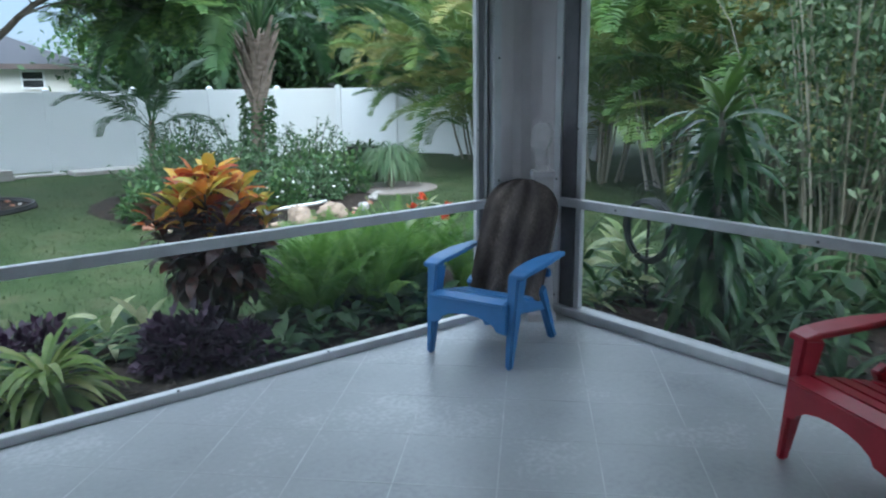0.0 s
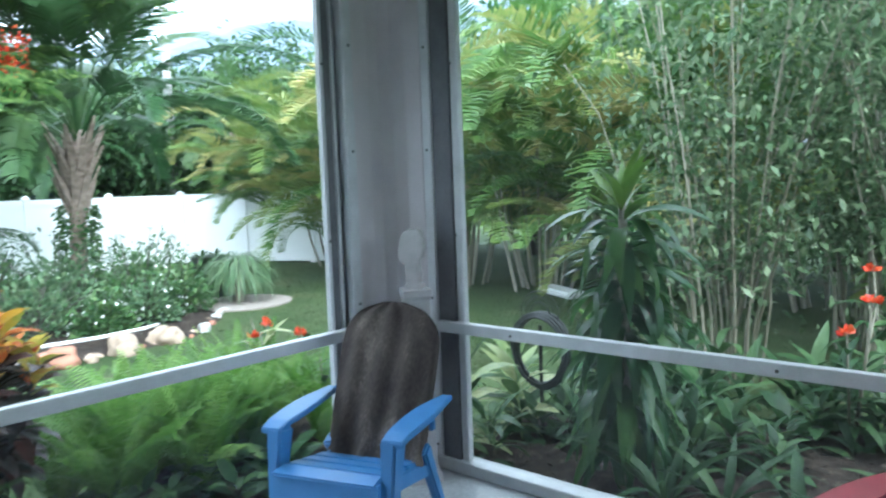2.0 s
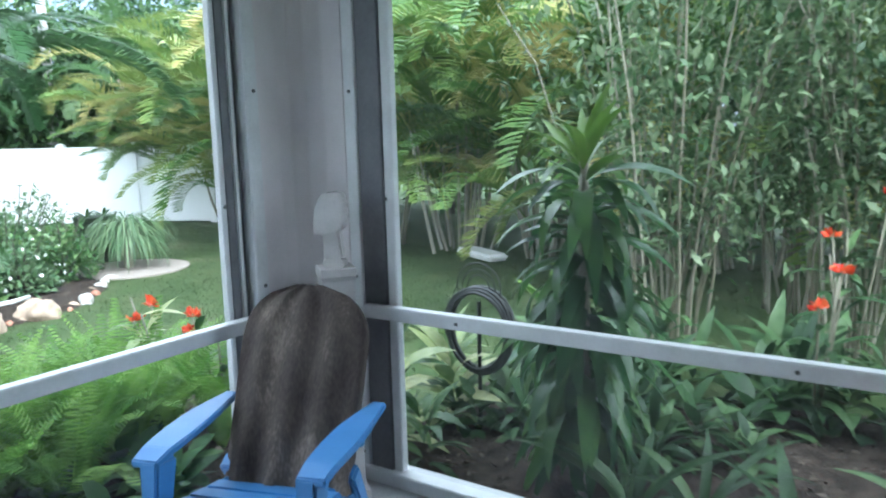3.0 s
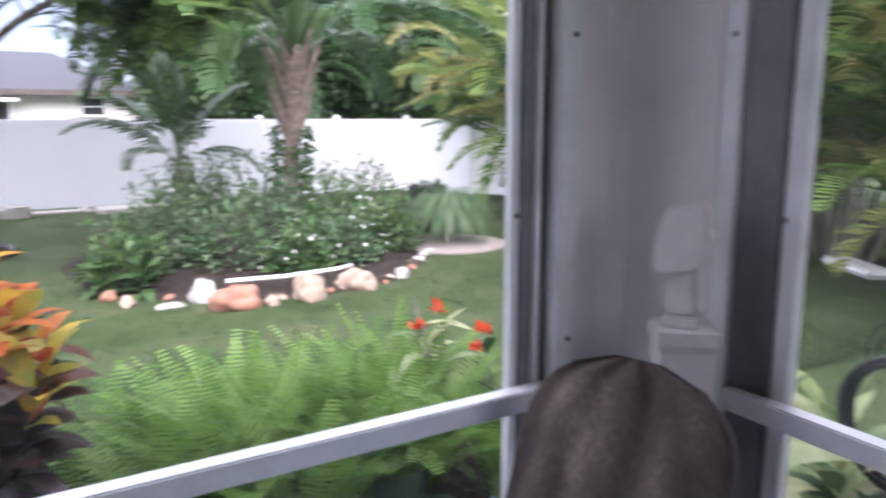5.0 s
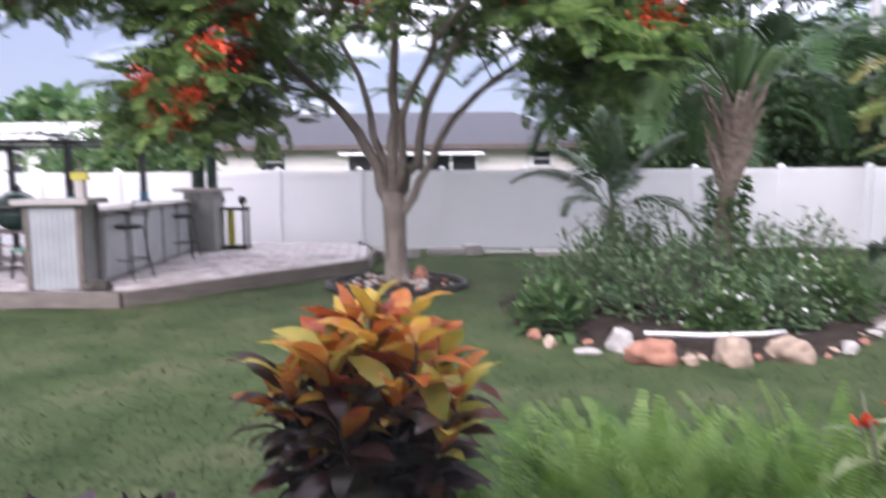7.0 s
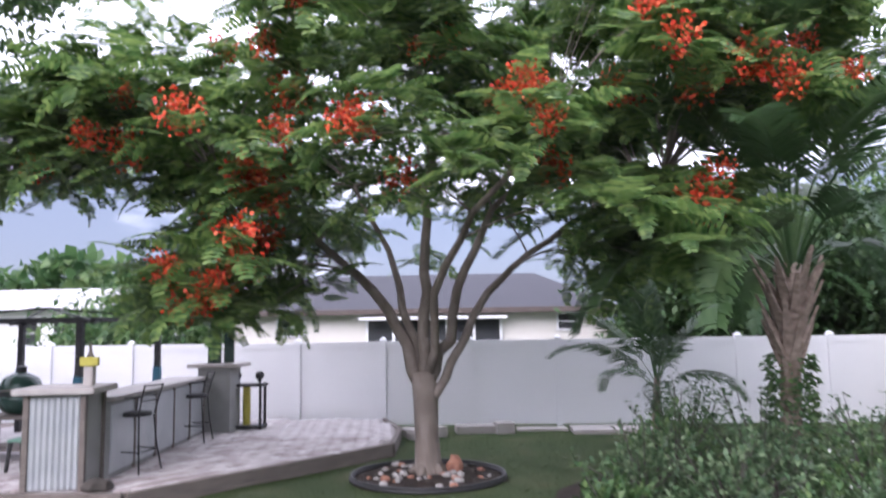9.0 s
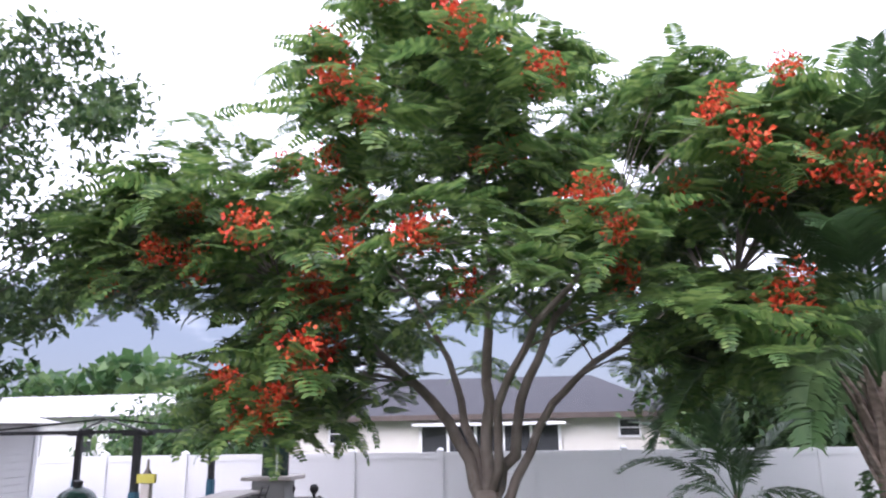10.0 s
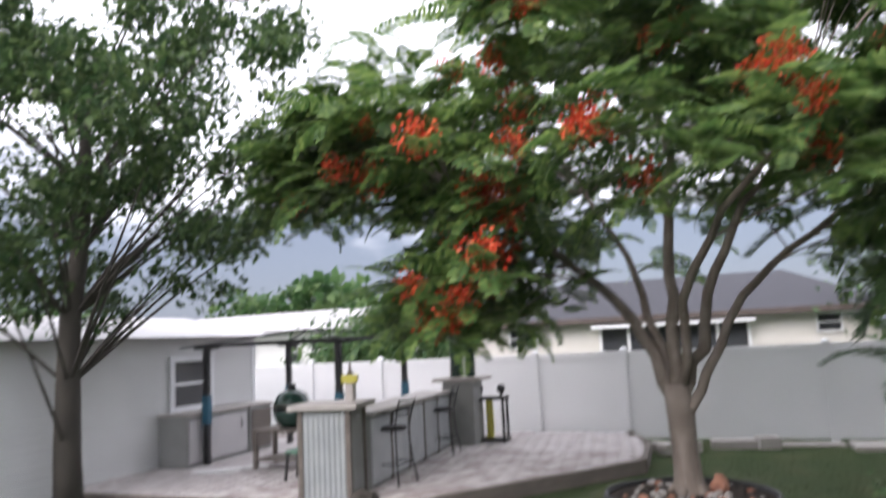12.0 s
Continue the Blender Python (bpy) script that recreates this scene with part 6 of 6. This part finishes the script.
ornament = thing("bar_ornament", (-3.29, 11.78, DECK + 1.215), "yellow painted sign block on a pale stone post", "ornament")
part("post", boxed((0.12, 0.10, 0.26), (0, 0, 0.13), 0.01), M_SLAB, ornament)
part("sign", boxed((0.24, 0.05, 0.11), (0.02, -0.05, 0.30), 0.006), M_YELLOW, ornament, "yellow-green sign board")
part("knob", lathe([(0.05, 0), (0.05, 0.10), (0.02, 0.16), (0.012, 0.27)], 12), M_TIMBER, ornament, at=pose(0, 0, 0.255))


# ---- gazebo frame ----
def gazebo():
    top = thing("gazebo_frame", (-5.89, 14.91, DECK), "dark gazebo frame without its canopy", "gazebo")
    posts = [(1.35, -1.25), (-1.35, -1.25), (1.35, 1.35), (-1.35, 1.35)]
    for x, y in posts:
        p = part("post", boxed((0.10, 0.10, 2.02), (x, y, 1.01), 0.008), M_IRON, top)
        part("sleeve", boxed((0.125, 0.125, 0.5), (x, y, 0.95), 0.008), M_BLUEPAINT, p, "blue painted sleeve")
        part("bracket", boxed((0.5, 0.10, 0.07), (x, y, 2.05), 0.008), M_IRON, p)
    for (a, b) in ((0, 1), (2, 3), (0, 2), (1, 3)):
        part("top_beam", beam((*posts[a], 2.08), (*posts[b], 2.08), (0.06, 0.08), (0.06, 0.08), (0, 0, 1), 0.006), M_IRON, top)
    for x, y in posts:
        part("rafter", beam((x * 1.25, y * 1.25, 2.06), (0, 0, 2.30), (0.03, 0.03), (0.03, 0.03), (0, 0, 1), 0.003), M_IRON, top)
    return top


gazebo()


def kamado(place):
    top = thing("kamado_grill", place, "dark green ceramic egg grill on a wooden cart", "grill")
    part("cart_top", boxed((1.2, 0.65, 0.05), (0, 0, 0.62), 0.008), M_TIMBER, top)
    part("cart_shelf", boxed((1.1, 0.6, 0.04), (0, 0, 0.15), 0.008), M_TIMBER, top)
    for x in (-0.55, 0.55):
        for y in (-0.28, 0.28):
            part("leg", boxed((0.07, 0.07, 0.62), (x, y, 0.31), 0.006), M_TIMBER, top)
    part("bowl", lathe([(0.14, 0.645), (0.26, 0.72), (0.315, 0.86), (0.32, 0.95)], 24), M_EGG, top, smooth=True)
    part("band", lathe([(0.33, 0.94), (0.33, 0.98)], 24), M_IRON, top)
    part("lid", lathe([(0.32, 0.97), (0.305, 1.06), (0.24, 1.19), (0.12, 1.265), (0.07, 1.28)], 24), M_EGG, top, smooth=True)
    part("chimney_cap", lathe([(0.07, 1.275), (0.075, 1.36), (0.03, 1.38)], 14), M_IRON, top)
    part("lid_handle", tube([(-0.16, -0.31, 1.02), (-0.16, -0.38, 1.03), (0.16, -0.38, 1.03), (0.16, -0.31, 1.02)], 0.014, 7), M_TIMBER, top)
    return top


kamado((-5.44, 13.63, DECK))
stool = thing("plastic_stool", (-4.64, 12.63, DECK), "small green plastic stool on the patio", "stool")
part("seat", boxed((0.38, 0.34, 0.04), (0, 0, 0.42), 0.012), M_STOOL, stool)
for x in (-1, 1):
    for y in (-1, 1):
        part("leg", beam((x * 0.18, y * 0.16, 0), (x * 0.15, y * 0.13, 0.41), (0.04, 0.04), (0.05, 0.05), (1, 0, 0), 0.006), M_PLASTIC, stool)


def cabinet(y, length, door_material, label):
    top = thing("cabinet", (-7.62, y, DECK), label, "cabinet", "cabinets along the outbuilding")
    part("body", boxed((0.60, length - 0.02, 0.86), (-0.02, 0, 0.43), 0.008), M_BARGREY, top)
    part("top_slab", boxed((0.68, length, 0.05), (-0.02, 0, 0.885), 0.008), M_SLAB, top)
    d = part("door", boxed((0.025, length - 0.14, 0.72), (0.292, 0, 0.43), 0.005), door_material, top)
    part("handle", tube([(0.32, length * 0.35, 0.5), (0.335, length * 0.35, 0.55), (0.335, length * 0.35, 0.65), (0.32, length * 0.35, 0.7)], 0.008, 6), M_IRON, d)


cabinet(14.1, 1.75, M_TIN, "grey outdoor kitchen cabinet by the white wall")
cabinet(15.38, 0.75, M_TIMBER, "brown-doored outdoor cabinet by the white wall")
solid("plank", boxed((0.35, 0.07, 0.05), (0, 0, 0.025), 0.006), M_WHITEBAG, "white board end lying on the patio edge", "plank", at=pose(-3.55, 11.5, DECK, 0, 0, 30))
rock((-2.95, 11.42, DECK + 0.05), (0.16, 0.10, 0.09), 4.4, M_DARKBARK, "dark stone lying beside the bar", 15)
for k, (x, y) in enumerate([(-6.5, 13.0), (-6.2, 13.3)]):
    solid("plank", boxed((0.8, 0.12, 0.05), (0, 0, 0.025), 0.006), M_WHITEBAG, "white board lying on the patio", "plank", at=pose(x, y, DECK, 0, 0, 25 + 12 * k))

# ---- pavers: the nearest laid one by one, the rest joined ----
rng = np.random.default_rng(17)
paver = finish("paver", boxed((0.292, 0.142, 0.05), (0, 0, -0.025), 0.008), M_PAVER)
ax = Vector((0.588, 0.809))
ay = Vector((-ax.y, ax.x))
spots = []
for i in range(-40, 40):
    for j in range(-80, 80):
        p = Vector((-2.55, 11.3)) + ax * ((i + 0.5 * (j % 2)) * 0.30) + ay * (j * 0.15 + 0.08)
        if inside_poly(p.x, p.y, DECK_OUT) and p.x > -8.0:
            q = p + ax * 0.1
            r = p - ax * 0.1
            if inside_poly(q.x, q.y, DECK_OUT) and inside_poly(r.x, r.y, DECK_OUT):
                spots.append(p)
spots.sort(key=lambda p: max(0, abs(p.x + 1.6) - 1.3) + 0.6 * (p.y - 10.8))
turn0 = math.degrees(math.atan2(ax.y, ax.x))
rest = []
for k, p in enumerate(spots):
    m = pose(p.x, p.y, DECK + rng.uniform(-0.008, 0.006), rng.uniform(-1.2, 1.2), rng.uniform(-1.2, 1.2), turn0 + rng.uniform(-1.5, 1.5))
    if k < 290:
        part("paver", paver, M_PAVER, patio, at=m)
    else:
        rest.append(np.array(m))
cv = np.array([(x, y, z) for x in (-0.146, 0.146) for y in (-0.071, 0.071) for z in (-0.05, 0.0)])
cf = np.array([(0, 1, 3, 2), (4, 6, 7, 5), (0, 4, 5, 1), (2, 3, 7, 6), (1, 5, 7, 3)])
part("pavers", array_mesh("pavers", *scatter((cv, cf), np.array(rest)), M_PAVER), M_PAVER, patio)["kind"] = "stuff"
